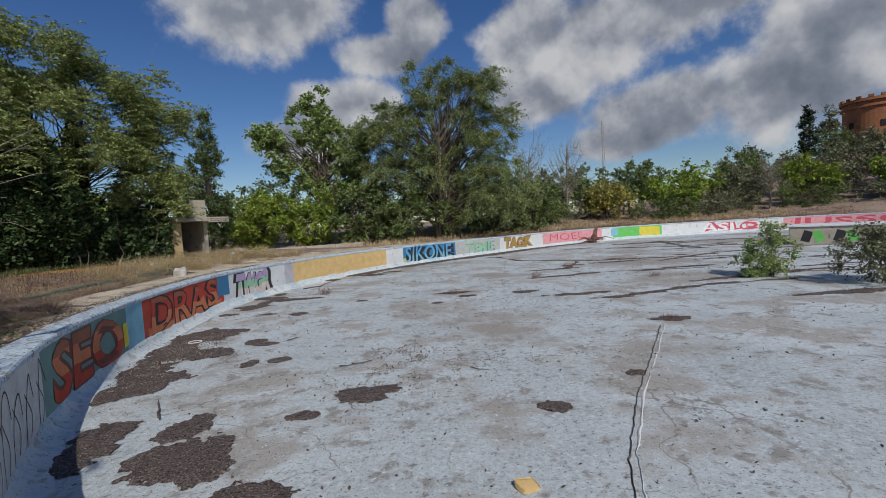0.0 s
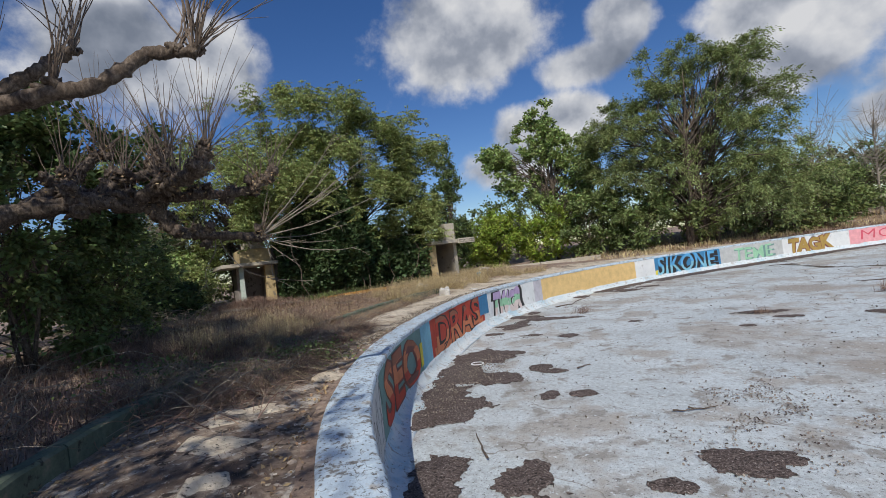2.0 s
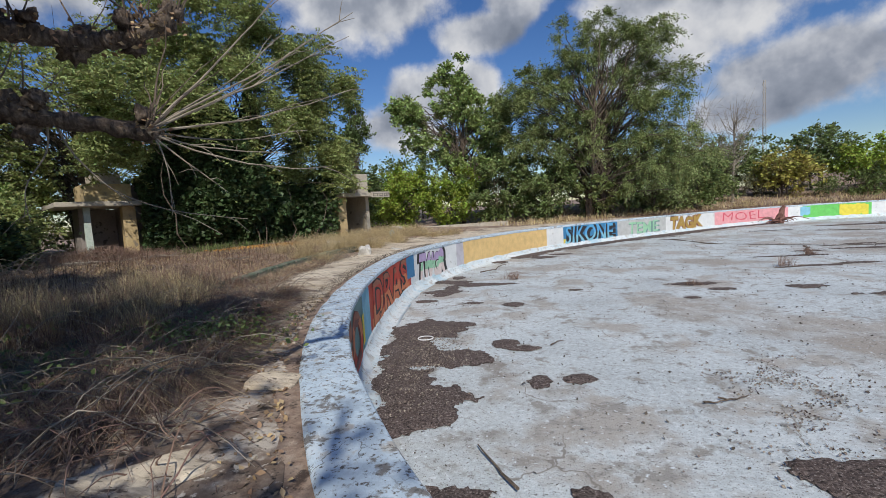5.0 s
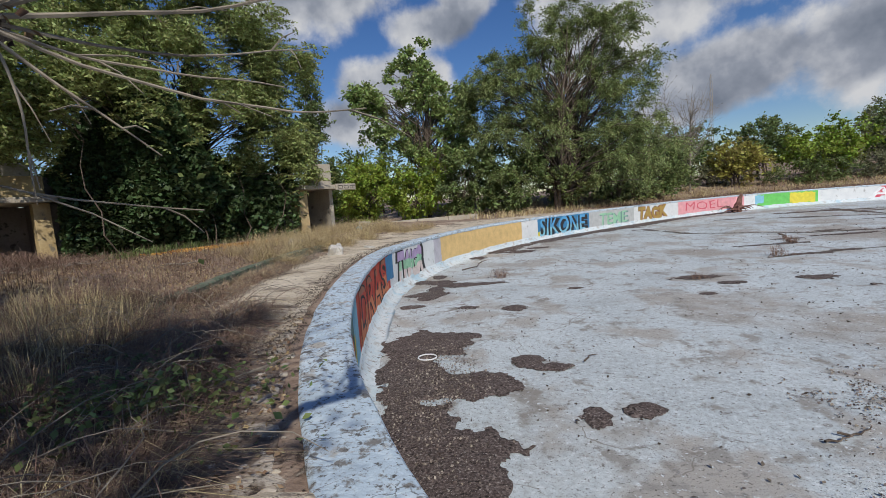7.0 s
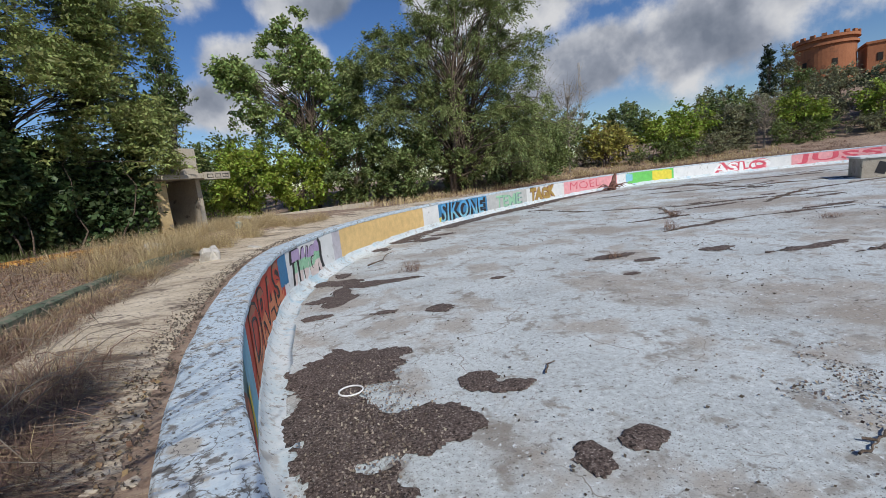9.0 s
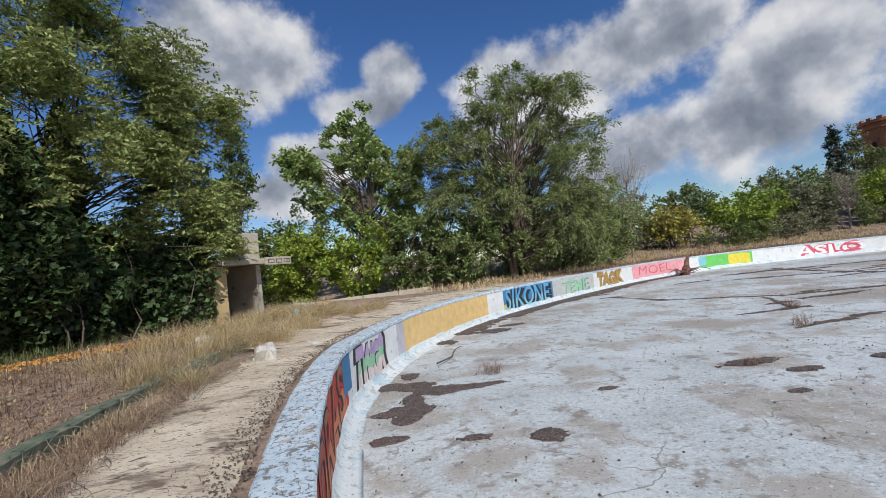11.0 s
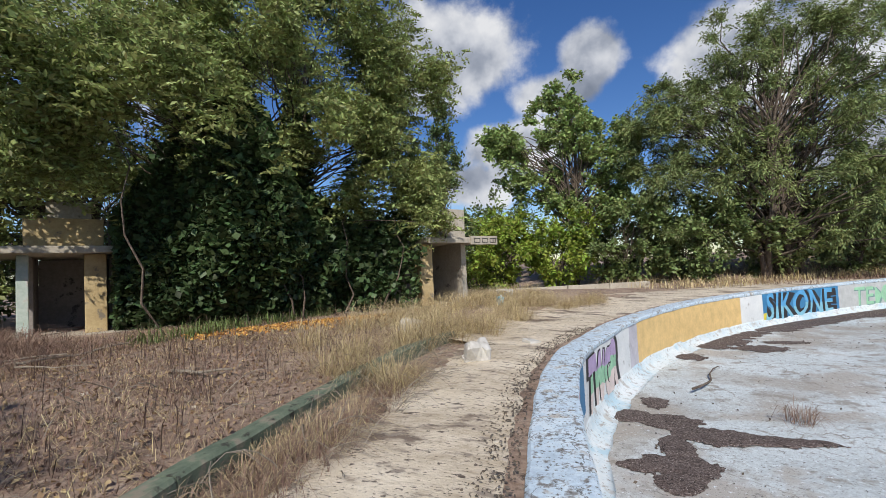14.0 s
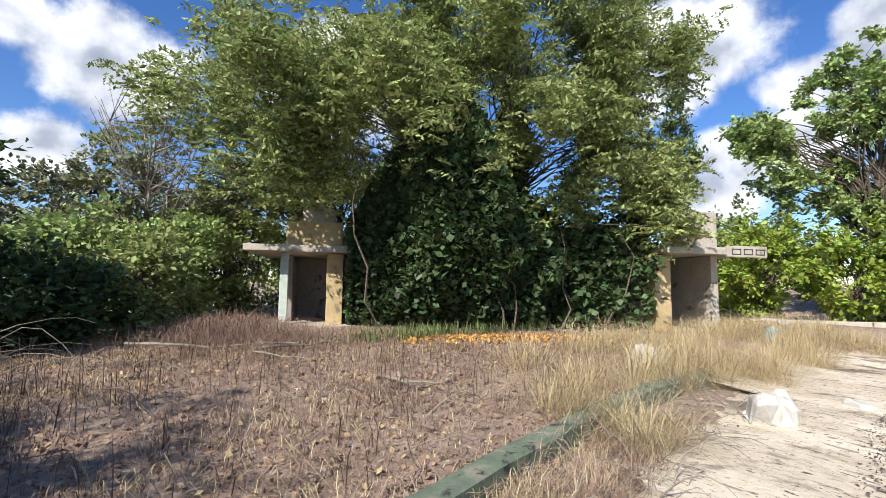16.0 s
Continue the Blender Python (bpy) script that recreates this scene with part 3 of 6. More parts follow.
def compound_tree(name, base, blobs, fronds, mat, seed, r_trunk, label, stems=3, frond=0.55, leaflet=0.13, spread=0.5, limbs_n=150):
    """A tree of long feathery leaves: pairs of leaflets along drooping stalks, in tufts at the ends of the limbs."""
    rng = np.random.default_rng(seed)
    th = tree(name, base, blobs, limbs_n, 12, leaflet, mat, seed, r_trunk, label, "tree", spread, 0.1, stems, limb_r=0.03)
    B = np.array(blobs)
    vol = B[:, 3] * B[:, 4] * B[:, 5]
    nt = limbs_n * 2
    pick = rng.choice(len(B), nt, p=vol ** 0.75 / (vol ** 0.75).sum())
    d = rng.normal(size=(nt, 3))
    d /= np.linalg.norm(d, axis=1, keepdims=True)
    d *= rng.uniform(0.35, 1, (nt, 1)) ** 0.45
    tuft = B[pick, :3] + d * B[pick, 3:]
    who = rng.integers(nt, size=fronds)
    start = tuft[who] + rng.normal(size=(fronds, 3)) * spread * 0.6
    start = start[np.array([noise.noise((a * 0.62, b * 0.62, c * 0.62 + seed)) for a, b, c in start]) > -0.03 + rng.normal(size=fronds) * 0.05]
    fronds = len(start)
    ang = rng.uniform(0, 2 * np.pi, fronds)
    out = np.stack([np.cos(ang), np.sin(ang), rng.uniform(-0.1, 0.5, fronds)], 1)
    L = frond * rng.uniform(0.6, 1.3, fronds)
    k = 7
    cs = []
    for i in range(k):
        u = (i + 0.6) / k
        p = start + out * (L * u)[:, None]
        p[:, 2] -= 0.45 * L * u * u
        side = np.stack([-out[:, 1], out[:, 0], np.zeros(fronds)], 1)
        for sg in (-1, 1):
            cs.append(p + side * sg * leaflet * 0.45)
    leaves("foliage", np.concatenate(cs), leaflet, mat, th, rng, droop=0.25, narrow=0.42)
    return th


AIL = [(0, 0, 7.0, 3.8, 3.8, 3.6), (-2.4, -3.6, 5.6, 3.2, 3.2, 2.3), (1.0, 1.9, 6.0, 2.0, 2.2, 3.4), (-3.5, 2.0, 7.4, 3.6, 3.6, 3), (0.2, -1.8, 5.4, 2.6, 2.8, 1.9), (1.9, 2.9, 3.5, 1.2, 1.5, 1.5), (-1.6, -5.4, 5.6, 2.0, 2.2, 0.9),
       (1.2, 0.4, 5.4, 1.8, 1.8, 1.6), (-2.6, -6.6, 5.9, 1.5, 1.6, 0.6), (1.9, 3.3, 6.0, 1.7, 2.0, 2.6), (2.0, 3.0, 8.2, 1.6, 1.7, 1.9), (-2.2, -2.0, 9.0, 3.2, 3.2, 2.4), (3.2, 2.1, 3.3, 0.9, 0.9, 1.0), (2.7, 1.4, 4.1, 1.1, 1.1, 1.0), (-2.2, -6.4, 4.4, 1.3, 1.4, 0.8)]
compound_tree("ailanthus_tree", (-18.4, 21.9), [(x + 1.3, y - 0.8, *r) for x, y, *r in AIL],
              24000, L_AIL, 3, 0.15, "tall multi-stemmed green ailanthus tree growing over the pavilion", stems=6, leaflet=0.15, limbs_n=120, spread=0.5)
compound_tree("ailanthus_tree", (-25.0, 19.8), [(0, 0, 7.5, 5.0, 5.0, 4.2), (3, -3, 6, 3, 3, 2.6), (-3, -3.5, 6.5, 3.6, 3.6, 3.4)], 5500, L_AIL, 4, 0.18, "green ailanthus tree behind the pavilion", stems=4, leaflet=0.18)
tree("cypress_tree", (-17.3, 33.5), [(0, 0, 4.2, 1.5, 1.5, 4.0), (0, 0, 7.6, 0.95, 0.95, 2.4), (0, 0, 9.8, 0.35, 0.35, 0.9)], 90, 12000, 0.2, L_SHRUB, 302, 0.16, "slim dark cypress behind the near kiosk", spread=0.3, droop=-0.1, limb_r=0.025)
tree("willow_tree", (0.4, 42.6), [(0.3, 0, 11.0, 5.4, 4.6, 4.6), (3.8, -0.6, 10.2, 4.0, 4.2, 4.6), (-4.4, 0, 9.6, 3.6, 4, 4.0), (5.0, -1.2, 5.0, 3.4, 3.4, 3.2), (0, -1.6, 5.0, 5.6, 3.2, 3.6), (-5.2, -0.6, 4.8, 3.0, 3, 3.2), (-6.4, 0, 8.0, 2.6, 2.6, 3.6), (-5.4, 0, 12.0, 2.4, 2.4, 2.0), (-1.4, 0, 14.2, 2.6, 2.4, 2.0), (3.6, 0, 14.0, 2.4, 2.4, 2.2), (1.4, -1, 14.6, 1.6, 1.8, 1.9)],
     270, 132000, 0.225, L_WIL, 5, 0.2, "large grey-green willow behind the pool wall", spread=0.62, stems=6, droop=0.28, narrow=0.3, limb_r=0.075, twigs=16)
tree("poplar_tree", (-11.3, 43.5), [(-0.2, 0, 11.2, 2.5, 2.4, 3.6), (-3.9, -1, 10.0, 1.7, 2.0, 1.5), (-2.4, 0, 7.6, 2.6, 2.2, 1.8), (0.6, 0, 5, 3.0, 2.8, 3), (-0.3, 0, 14.4, 1.5, 1.5, 2.0), (2.4, 0.4, 8.6, 2.2, 2.2, 3.6), (-4.6, -1, 10.4, 1.5, 1.8, 1.2)],
     160, 42000, 0.24, L_POP, 6, 0.2, "slender poplar with light green leaves beside the willow", stems=1, narrow=0.75, spread=0.42, limb_r=0.055, twigs=10)
for i, (x, y, r, h, m, n, lb) in enumerate([
        (-15.2, 37.5, 2.9, 5.2, L_BRIGHT, 11000, "bright yellow-green shrub beside the pavilion"),
        (-12.0, 41.0, 2.3, 5.0, L_BRIGHT, 7000, "bright yellow-green shrub beside the pavilion"),
        (-18.5, 42.0, 3.0, 6.0, L_BRIGHT, 6000, "bright yellow-green shrub beside the pavilion"),
        (-7.8, 41.5, 3.0, 6.0, L_MID, 10000, "dense green bush at the foot of the willow"),
        (-3.8, 42.0, 3.0, 5.5, L_MID, 10000, "dense green bush at the foot of the willow"),
        (1.0, 43.6, 3.2, 5.2, L_WIL, 10000, "dense green bush at the foot of the willow"),
        (5.6, 46.6, 3.2, 6.0, L_WIL, 10000, "dense green bush at the foot of the willow"),
        (-9.5, 49.0, 3.6, 5.6, L_MID, 5000, "dense green bush behind the willow"),
        (-3.5, 50.5, 3.6, 5.2, L_MID, 5000, "dense green bush behind the willow"),
        (3.0, 51.5, 3.6, 5.2, L_MID, 5000, "dense green bush behind the willow"),
        (8.0, 50.0, 3.4, 5.2, L_WIL, 5000, "dense green bush behind the willow"),
        (10.5, 51.5, 3.4, 5.5, L_MID, 8000, "dense green bush beyond the pool wall")]):
    tree("bush", (x, y), [(0, 0, h * 0.45, r, r, h * 0.47), (r * 0.4, 0.3, h * 0.7, r * 0.55, r * 0.55, h * 0.3)], 60, n, 0.24, m, 20 + i, 0.05, lb, "bush", spread=0.42, stems=5, narrow=0.62, group="bushes behind the pool", limb_r=0.025)

# the belt of trees beyond the far wall
belt_rng = np.random.default_rng(8)
belt = [(13, 60, 7, L_OLIVE), (18, 66, 8, L_MID), (22, 59, 5.5, L_YEL), (27, 64, 7.5, L_MID), (31, 60, 6.2, L_BRIGHT), (36, 63, 7, L_BRIGHT), (41, 61, 5.5, L_OLIVE), (45, 66, 8, L_MID),
        (49, 59, 6.5, L_BRIGHT), (54, 62, 6, L_OLIVE), (58, 55, 6.5, L_BRIGHT), (63, 59, 7, L_OLIVE), (66, 50, 6, L_MID), (70, 56, 7, L_MID), (61, 66, 8, L_OLIVE), (74, 66, 7, L_OLIVE),
        (76, 48, 7, L_MID), (68, 40, 7, L_MID), (66, 31, 7, L_MID), (72, 22, 8, L_MID), (-24, 52, 8, L_MID), (-30, 45, 8, L_MID), (-19, 56, 9, L_MID), (-34, 36, 9, L_OLIVE), (34, 74, 9, L_MID), (24, 76, 9, L_MID), (52, 76, 9, L_OLIVE)]
for i, (x, y, h, m) in enumerate(belt):
    r = h * belt_rng.uniform(0.42, 0.55)
    kind_w = {id(L_BRIGHT): "bright green leafy", id(L_YEL): "yellowing", id(L_OLIVE): "dull olive-green half-bare"}.get(id(m), "dense dark green")
    tree("tree", (x, y), [(0, 0, h * 0.62, r, r, h * 0.33), (r * 0.5, -0.4, h * 0.42, r * 0.7, r * 0.7, h * 0.25), (-r * 0.5, 0.3, h * 0.5, r * 0.7, r * 0.7, h * 0.3)], 55, 4400, 0.36, m, 60 + i, 0.12,
         kind_w + " tree beyond the far pool wall", "tree", spread=0.5, stems=3, narrow=0.6, group="trees beyond the pool", limb_r=0.04)
# undergrowth that fills the belt
for i, (x, y, w) in enumerate([(12, 56, 4.5), (20, 61, 5), (29, 58.5, 5), (38, 59, 5), (47, 57, 5), (56, 54, 5), (63, 49, 5), (67, 41, 5), (-21, 47, 4), (-27, 40, 4)]):
    tree("shrub", (x, y), [(0, 0, 1.2, w, 2.2, 1.4), (w * 0.5, 1, 1.8, w * 0.5, 2, 1.4)], 60, 6500, 0.26, L_OLIVE if i % 2 else L_MID, 110 + i, 0.04, "tangled olive-brown undergrowth below the trees", "shrub", spread=0.5, stems=6, group="undergrowth", limb_r=0.02)

# shrubs and trees on the pavilion's side
for i, (x, y, r, h, m, n, lf, lb) in enumerate([
        (-12.9, 5.0, 2.4, 5.9, L_SHRUB, 36000, 0.12, "tall dense dark green shrub behind the bare plane trees"),
        (-15.3, 7.0, 2.0, 3.2, L_MID, 9000, 0.13, "dark green shrub beyond the curb"),
        # dark ivy leaf colour stands in for the shade on this bush
        (-19.0, 9.4, 1.8, 4.6, L_IVY_SHADE, 9000, 0.15, "bush in the shade, darkened by its leaf colour"),
        (-22.5, 12.2, 2.0, 2.9, L_POP, 8000, 0.15, "light green shrub in the sun"),
        (-23.6, 13.6, 1.7, 2.7, L_POP, 8000, 0.15, "green shrub beside the pavilion"),
        (-20.6, 13.3, 0.9, 2.2, L_AIL, 5000, 0.13, "green shrub beside the pavilion"),
        (-26.0, 12.5, 2.6, 4.8, L_OLIVE, 9000, 0.17, "dull olive-green bush behind the shrubs"),
        (-27.0, 17.5, 2.6, 6.2, L_OLIVE, 9000, 0.18, "tall olive-green bush behind the pavilion"),
        # same dark leaf colour puts the deep shade into this shrub
        (-19.5, 11.6, 1.2, 1.5, L_IVY_SHADE, 6000, 0.15, "shrub in deep shade, darkened by its leaf colour"),
        (-25.6, 16.6, 2.0, 4.0, L_AIL, 7000, 0.17, "light green shrub behind the pavilion"),
        (-24.3, 14.6, 1.6, 3.4, L_POP, 7000, 0.15, "green shrub beside the pavilion"),
        (-30.5, 15.0, 3.2, 4.6, L_MID, 6000, 0.22, "dull green bush far behind the shrubs"),
        (-31.0, 21.5, 3.4, 4.6, L_MID, 6000, 0.22, "dull green bush far behind the pavilion"),
        (-31.5, 10.0, 3.2, 5.0, L_OLIVE, 6000, 0.22, "dull green bush far behind the shrubs"),
        (-28.5, 26.5, 3.2, 4.6, L_MID, 6000, 0.22, "dull green bush far behind the pavilion"),
        (-27.0, 8.0, 3.0, 5.4, L_MID, 9000, 0.18, "dull olive-green bush behind the shrubs")]):
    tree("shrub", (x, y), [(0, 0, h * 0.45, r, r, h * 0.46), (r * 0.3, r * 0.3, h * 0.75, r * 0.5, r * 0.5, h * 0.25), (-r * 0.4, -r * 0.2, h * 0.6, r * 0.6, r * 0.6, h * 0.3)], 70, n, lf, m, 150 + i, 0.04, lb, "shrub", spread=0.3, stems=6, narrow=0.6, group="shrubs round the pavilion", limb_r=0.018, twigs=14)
for i, (x, y, h, r) in enumerate([(-20, 2.5, 10, 3.8), (-2.0, -8.2, 12.5, 2.0), (-7.9, -5.4, 12.5, 2.9), (-12.5, -3.0, 11.5, 3.6), (-31, 24, 9, 4.5), (-17, -1.5, 11, 4), (-6.1, -3.3, 13.5, 2.7), (-10.0, -2.0, 13.5, 3.0), (-12.5, 0.0, 12, 3.0)]):
    tree("tree", (x, y), [(0, 0, h * 0.68, r, r, h * 0.3), (r * 0.4, 0, h * 0.45, r * 0.7, r * 0.7, h * 0.2)], 60, 1700 if h > 13 else 1900, 0.2, L_MID, 180 + i, 0.18, "tall shady green tree", "tree", spread=0.5, stems=2, narrow=0.5, group="shade trees", limb_r=0.05)
# out of view: added only to shade the weeds left of the coping
tree("tree", (-7.2, -0.6), [(0, 0.9, 6.4, 1.5, 1.7, 1.3), (-1.2, 0.6, 6.2, 1.3, 1.5, 1.0), (-0.4, -0.6, 5.4, 1.2, 1.2, 0.9)], 40, 2600, 0.17, L_MID, 196, 0.13, "unseen slim green tree added to cast shade", "tree", spread=0.45, stems=2, narrow=0.5, limb_r=0.04)


# ---- the pavilion ----
FLOOR_Z = 1.86
pav = empty("pavilion", (-13.4, 25.4, FLOOR_Z), "derelict concrete pavilion with two open kiosks, overgrown with ivy", "building", rz=240)


def set_back(x, y, z):
    """The front runs back from the near kiosk to the far one, which is a little taller."""
    u = np.clip((np.asarray(x, float) - 2.0) / 7.5, 0, 1)
    return x + 0.35 * u, y - 2.8 * u, z * (1 + 0.12 * u)


def pav_box(name, x0, x1, y0, y1, z0, z1, mat, label="", rot=(0, 0, 0), rough=0.015, bevel=0.02):
    bm = box_bm(x1 - x0, y1 - y0, z1 - z0, ((x0 + x1) / 2, (y0 + y1) / 2, z0), rot, bevel, rough, 2)
    for v in bm.verts:
        v.co = Vector(set_back(*v.co))
    return part(name, bm, mat, pav, label)


pav_box("foundation", -0.3, 11.6, -3.2, 0.15, -0.35, 0.0, M_CONC)
pav_box("side_wall", -0.02, 0.20, -2.6, 0.0, 0.0, 2.02, M_CONC, "pale concrete side wall")
pav_box("back_wall", 0.22, 1.95, -2.85, -2.62, 0.0, 2.02, M_DARKPL)
pav_box("back_wall", 1.97, 11.1, -2.85, -2.62, 0.0, 1.77, M_DARKPL)
pav_box("front_wall", 1.97, 9.55, -0.75, -0.5, 0.0, 2.6, M_DARKPL, "grimy plaster wall under ivy")
pav_box("pillar", 1.45, 1.93, -0.4, 0.0, 0.0, 2.0, M_YPLASTER, "ochre plaster pillar")
pav_box("partition", 1.7, 1.93, -2.6, -0.42, 0.0, 2.0, M_DARKPL)
pav_box("roof_slab", -1.0, 2.1, -3.1, 0.6, 2.03, 2.2, M_CONC, "cracked concrete roof slab")
pav_box("fascia", -0.95, 0.3, 0.59, 0.67, 1.94, 2.24, M_CONC, "pale fascia with a scrawled tag")
pav_box("fascia", 0.32, 2.05, 0.59, 0.65, 2.0, 2.17, M_CONC)
pav_box("parapet", 0.05, 0.75, -0.75, 0.1, 2.21, 3.2, M_CONC, "square concrete turret")
pav_box("pillar", 9.6, 10.05, -0.45, 0.0, 0.0, 1.78, M_YPLASTER, "ochre plaster pillar")
pav_box("partition", 9.62, 9.82, -2.6, -0.47, 0.0, 1.78, M_DARKPL)
pav_box("column", 11.1, 11.32, -0.22, -0.05, 0.0, 1.78, M_GREENCOL, "flaking pale green column")
pav_box("side_wall", 11.1, 11.3, -2.6, -1.2, 0.0, 1.78, M_DARKPL)
pav_box("roof_slab", 9.4, 12.2, -3.0, 0.5, 1.79, 1.95, M_CONC, "cracked concrete roof slab")
pav_box("parapet", 9.65, 11.2, -2.2, -0.1, 1.96, 2.6, M_YPLASTER, "stained ochre parapet")
pav_box("parapet", 9.9, 10.8, -2.0, -0.4, 2.61, 3.0, M_CONC, "broken concrete turret")
for i in range(3):
    x = -0.85 + i * 0.37
    for (a, b, c, d2) in ((0, 0.28, 0.0, 0.02), (0, 0.28, 0.13, 0.02), (0, 0.02, 0.0, 0.15), (0.26, 0.02, 0.0, 0.15)):
        part("tag_stroke", box_bm(b, 0.006, d2, (x + a + b / 2, 0.676, 2.01 + c), (0, 0, 0), 0), P["black"], pav)
# scrawls inside the kiosk
for i in range(7):
    part("tag_stroke", box_bm(0.04, 0.006, 0.32, (0.5 + i * 0.13, -2.612, 1.25 + 0.05 * (i % 3)), (0, 20 - 13 * (i % 4), 0), 0), P["maroon"], pav)


def ivy():
    rng = np.random.default_rng(31)
    n = 42000
    x = np.where(rng.random(n) < 0.8, np.clip(rng.normal(7.0, 1.35, n), 2.2, 9.4), rng.uniform(2.1, 9.5, n))
    bul = 0.12 + 2.3 * np.exp(-((x - 7.0) / 1.9) ** 2) + 0.35 * np.sin(x * 2.3) ** 2
    hmax = 2.75 + 3.6 * np.exp(-((x - 7.0) / 1.5) ** 2) + 0.3 * np.sin(x * 3.1)
    z = rng.uniform(0, 1, n) ** 0.8 * hmax
    face = -0.45 + bul * np.sin(np.clip(z / hmax, 0, 1) * np.pi * 0.9 + 0.25) + rng.normal(size=n) * 0.16
    lump = np.array([noise.noise((a * 1.4, b * 1.4, 3.0)) for a, b in zip(x, z)])
    y = face + lump * 0.55
    th = empty("ivy", (-13.4, 25.4, FLOOR_Z), "dense dark green ivy hanging over the pavilion wall", "ivy", rz=240)
    x, y, z = set_back(x, y + 0.25, z)
    leaves("foliage", np.column_stack([x, y, z]), 0.2, L_IVY_SHADE, th, rng, droop=0.5, narrow=0.8)
    h = Heap()
    for i in range(5):
        xs = rng.uniform(3.2, 9)
        u = np.linspace(0, 1, 7)
        p = np.column_stack([xs + 0.2 + np.cumsum(rng.normal(size=7)) * 0.25, -0.1 + rng.uniform(0, 0.3) + np.cumsum(rng.normal(size=7)) * 0.1, 0.02 + u * rng.uniform(2.5, 5.5)])
        v, f = tube(p, 0.03, 0.008, 4)
        h.add(v, f)
    h.make("stem", M_BARK, th)
    # columns of ivy round the stems above
    for cx, cy, hh in ((6.5, -2.4, 6.8), (5.2, -1.8, 7.3), (7.9, -3.2, 6.1)):
        m = 3500
        zz = rng.uniform(2.2, hh, m)
        rr = 0.45 * np.sqrt(np.clip((hh - zz) / 1.4, 0.02, 1)) * rng.uniform(0.5, 1.1, m)
        aa = rng.uniform(0, 6.28, m)
        leaves("foliage", np.column_stack([cx + rr * np.cos(aa), cy + rr * np.sin(aa), zz]), 0.16, L_IVY_SHADE, th, rng, droop=0.5, narrow=0.8)


ivy()


# ---- the hill with the brick tower ----
def tower():
    bx, by = 93.6, 95.6
    base = 12.0
    th = empty("brick_tower", (bx, by, base), "round terracotta brick tower with a corbelled crenellated top", "tower")
    R, H = 5.3, 11.2
    ns = 48

    def ring_wall(r, z0, z1):
        bm = bmesh.new()
        bmesh.ops.create_cone(bm, segments=ns, radius1=r, radius2=r * 0.985, depth=z1 - z0, cap_ends=True)
        bmesh.ops.translate(bm, vec=(0, 0, (z0 + z1) / 2), verts=bm.verts)
        return bm
    part("wall", ring_wall(R, 0, H), M_BRICK, th)
    part("cornice", ring_wall(R + 0.35, H - 1.3, H - 0.8), M_BRICK, th)
    part("cornice", ring_wall(R + 0.5, H - 0.1, H + 0.5), M_BRICK, th)
    mer = box_bm(0.9, 0.5, 0.55, (0, 0, 0), (0, 0, 0), 0.03)
    me = bpy.data.meshes.new("merlon")
    mer.to_mesh(me)
    mer.free()
    me.materials.append(M_BRICK)
    for i in range(18):
        a = 2 * math.pi * i / 18
        o = new("merlon", me)
        o.parent = th
        o.matrix_basis = pose((R + 0.2) * math.cos(a), (R + 0.2) * math.sin(a), H + 0.48, 0, 0, math.degrees(a) + 90)
    to_cam = math.atan2(-by, -bx)
    for da, z in ((0.25, 5.6), (-0.75, 5.8)):
        a = to_cam + da
        part("window", box_bm(0.9, 0.5, 1.3, ((R - 0.18) * math.cos(a), (R - 0.18) * math.sin(a), z), (0, 0, math.degrees(a) + 90), 0.05), M_HOLE, th)
    wing = empty("brick_house", (bx + 11.5, by - 8.5, base), "terracotta brick wing beside the tower", "building", rz=-40)
    part("wall", box_bm(16, 8, 9.0, (0, 0, 0), (0, 0, 0), 0.05), M_BRICK, wing)
    part("cornice", box_bm(16.5, 8.5, 0.5, (0, 0, 8.6), (0, 0, 0), 0.05), M_BRICK, wing)
    for i in range(5):
        part("window", box_bm(0.9, 0.3, 1.5, (-6 + i * 1.5, -4.0, 5.2), (0, 0, 0), 0.03), M_HOLE, wing)


tower()
tree("cypress_tree", (76.6, 92.4), [(0, 0, 5.5, 1.6, 1.6, 6.5), (0, 0, 10.5, 0.8, 0.8, 2.4)], 60, 5200, 0.42, L_DARK, 300, 0.2, "slim dark cypress on the hill", spread=0.45, z0=10.0)
tree("cypress_tree", (82.6, 94.4), [(0, 0, 5, 2.4, 2.4, 6), (0, 0, 9, 1.4, 1.4, 3)], 60, 5200, 0.42, L_OLIVE, 301, 0.2, "grey-green conifer on the hill beside the tower", spread=0.6, z0=10.5)
hill_rng = np.random.default_rng(12)
for i in range(16):
    a, r = hill_rng.uniform(0.25, 1.0), hill_rng.uniform(88, 125)
    x, y = r * math.cos(a), r * math.sin(a)
    if math.hypot(x - 88, y - 96) < 9:
        continue
    h = hill_rng.uniform(4, 7)
    tree("tree", (x, y), [(0, 0, h * 0.6, h * 0.5, h * 0.5, h * 0.35), (1, 0, h * 0.35, h * 0.5, h * 0.5, h * 0.3)], 40, 3200, 0.5, [L_OLIVE, L_MID, L_DARK][i % 3], 320 + i, 0.14, "tree on the slope below the brick tower", "tree", spread=0.7, stems=2, group="trees on the hill", limb_r=0.05)


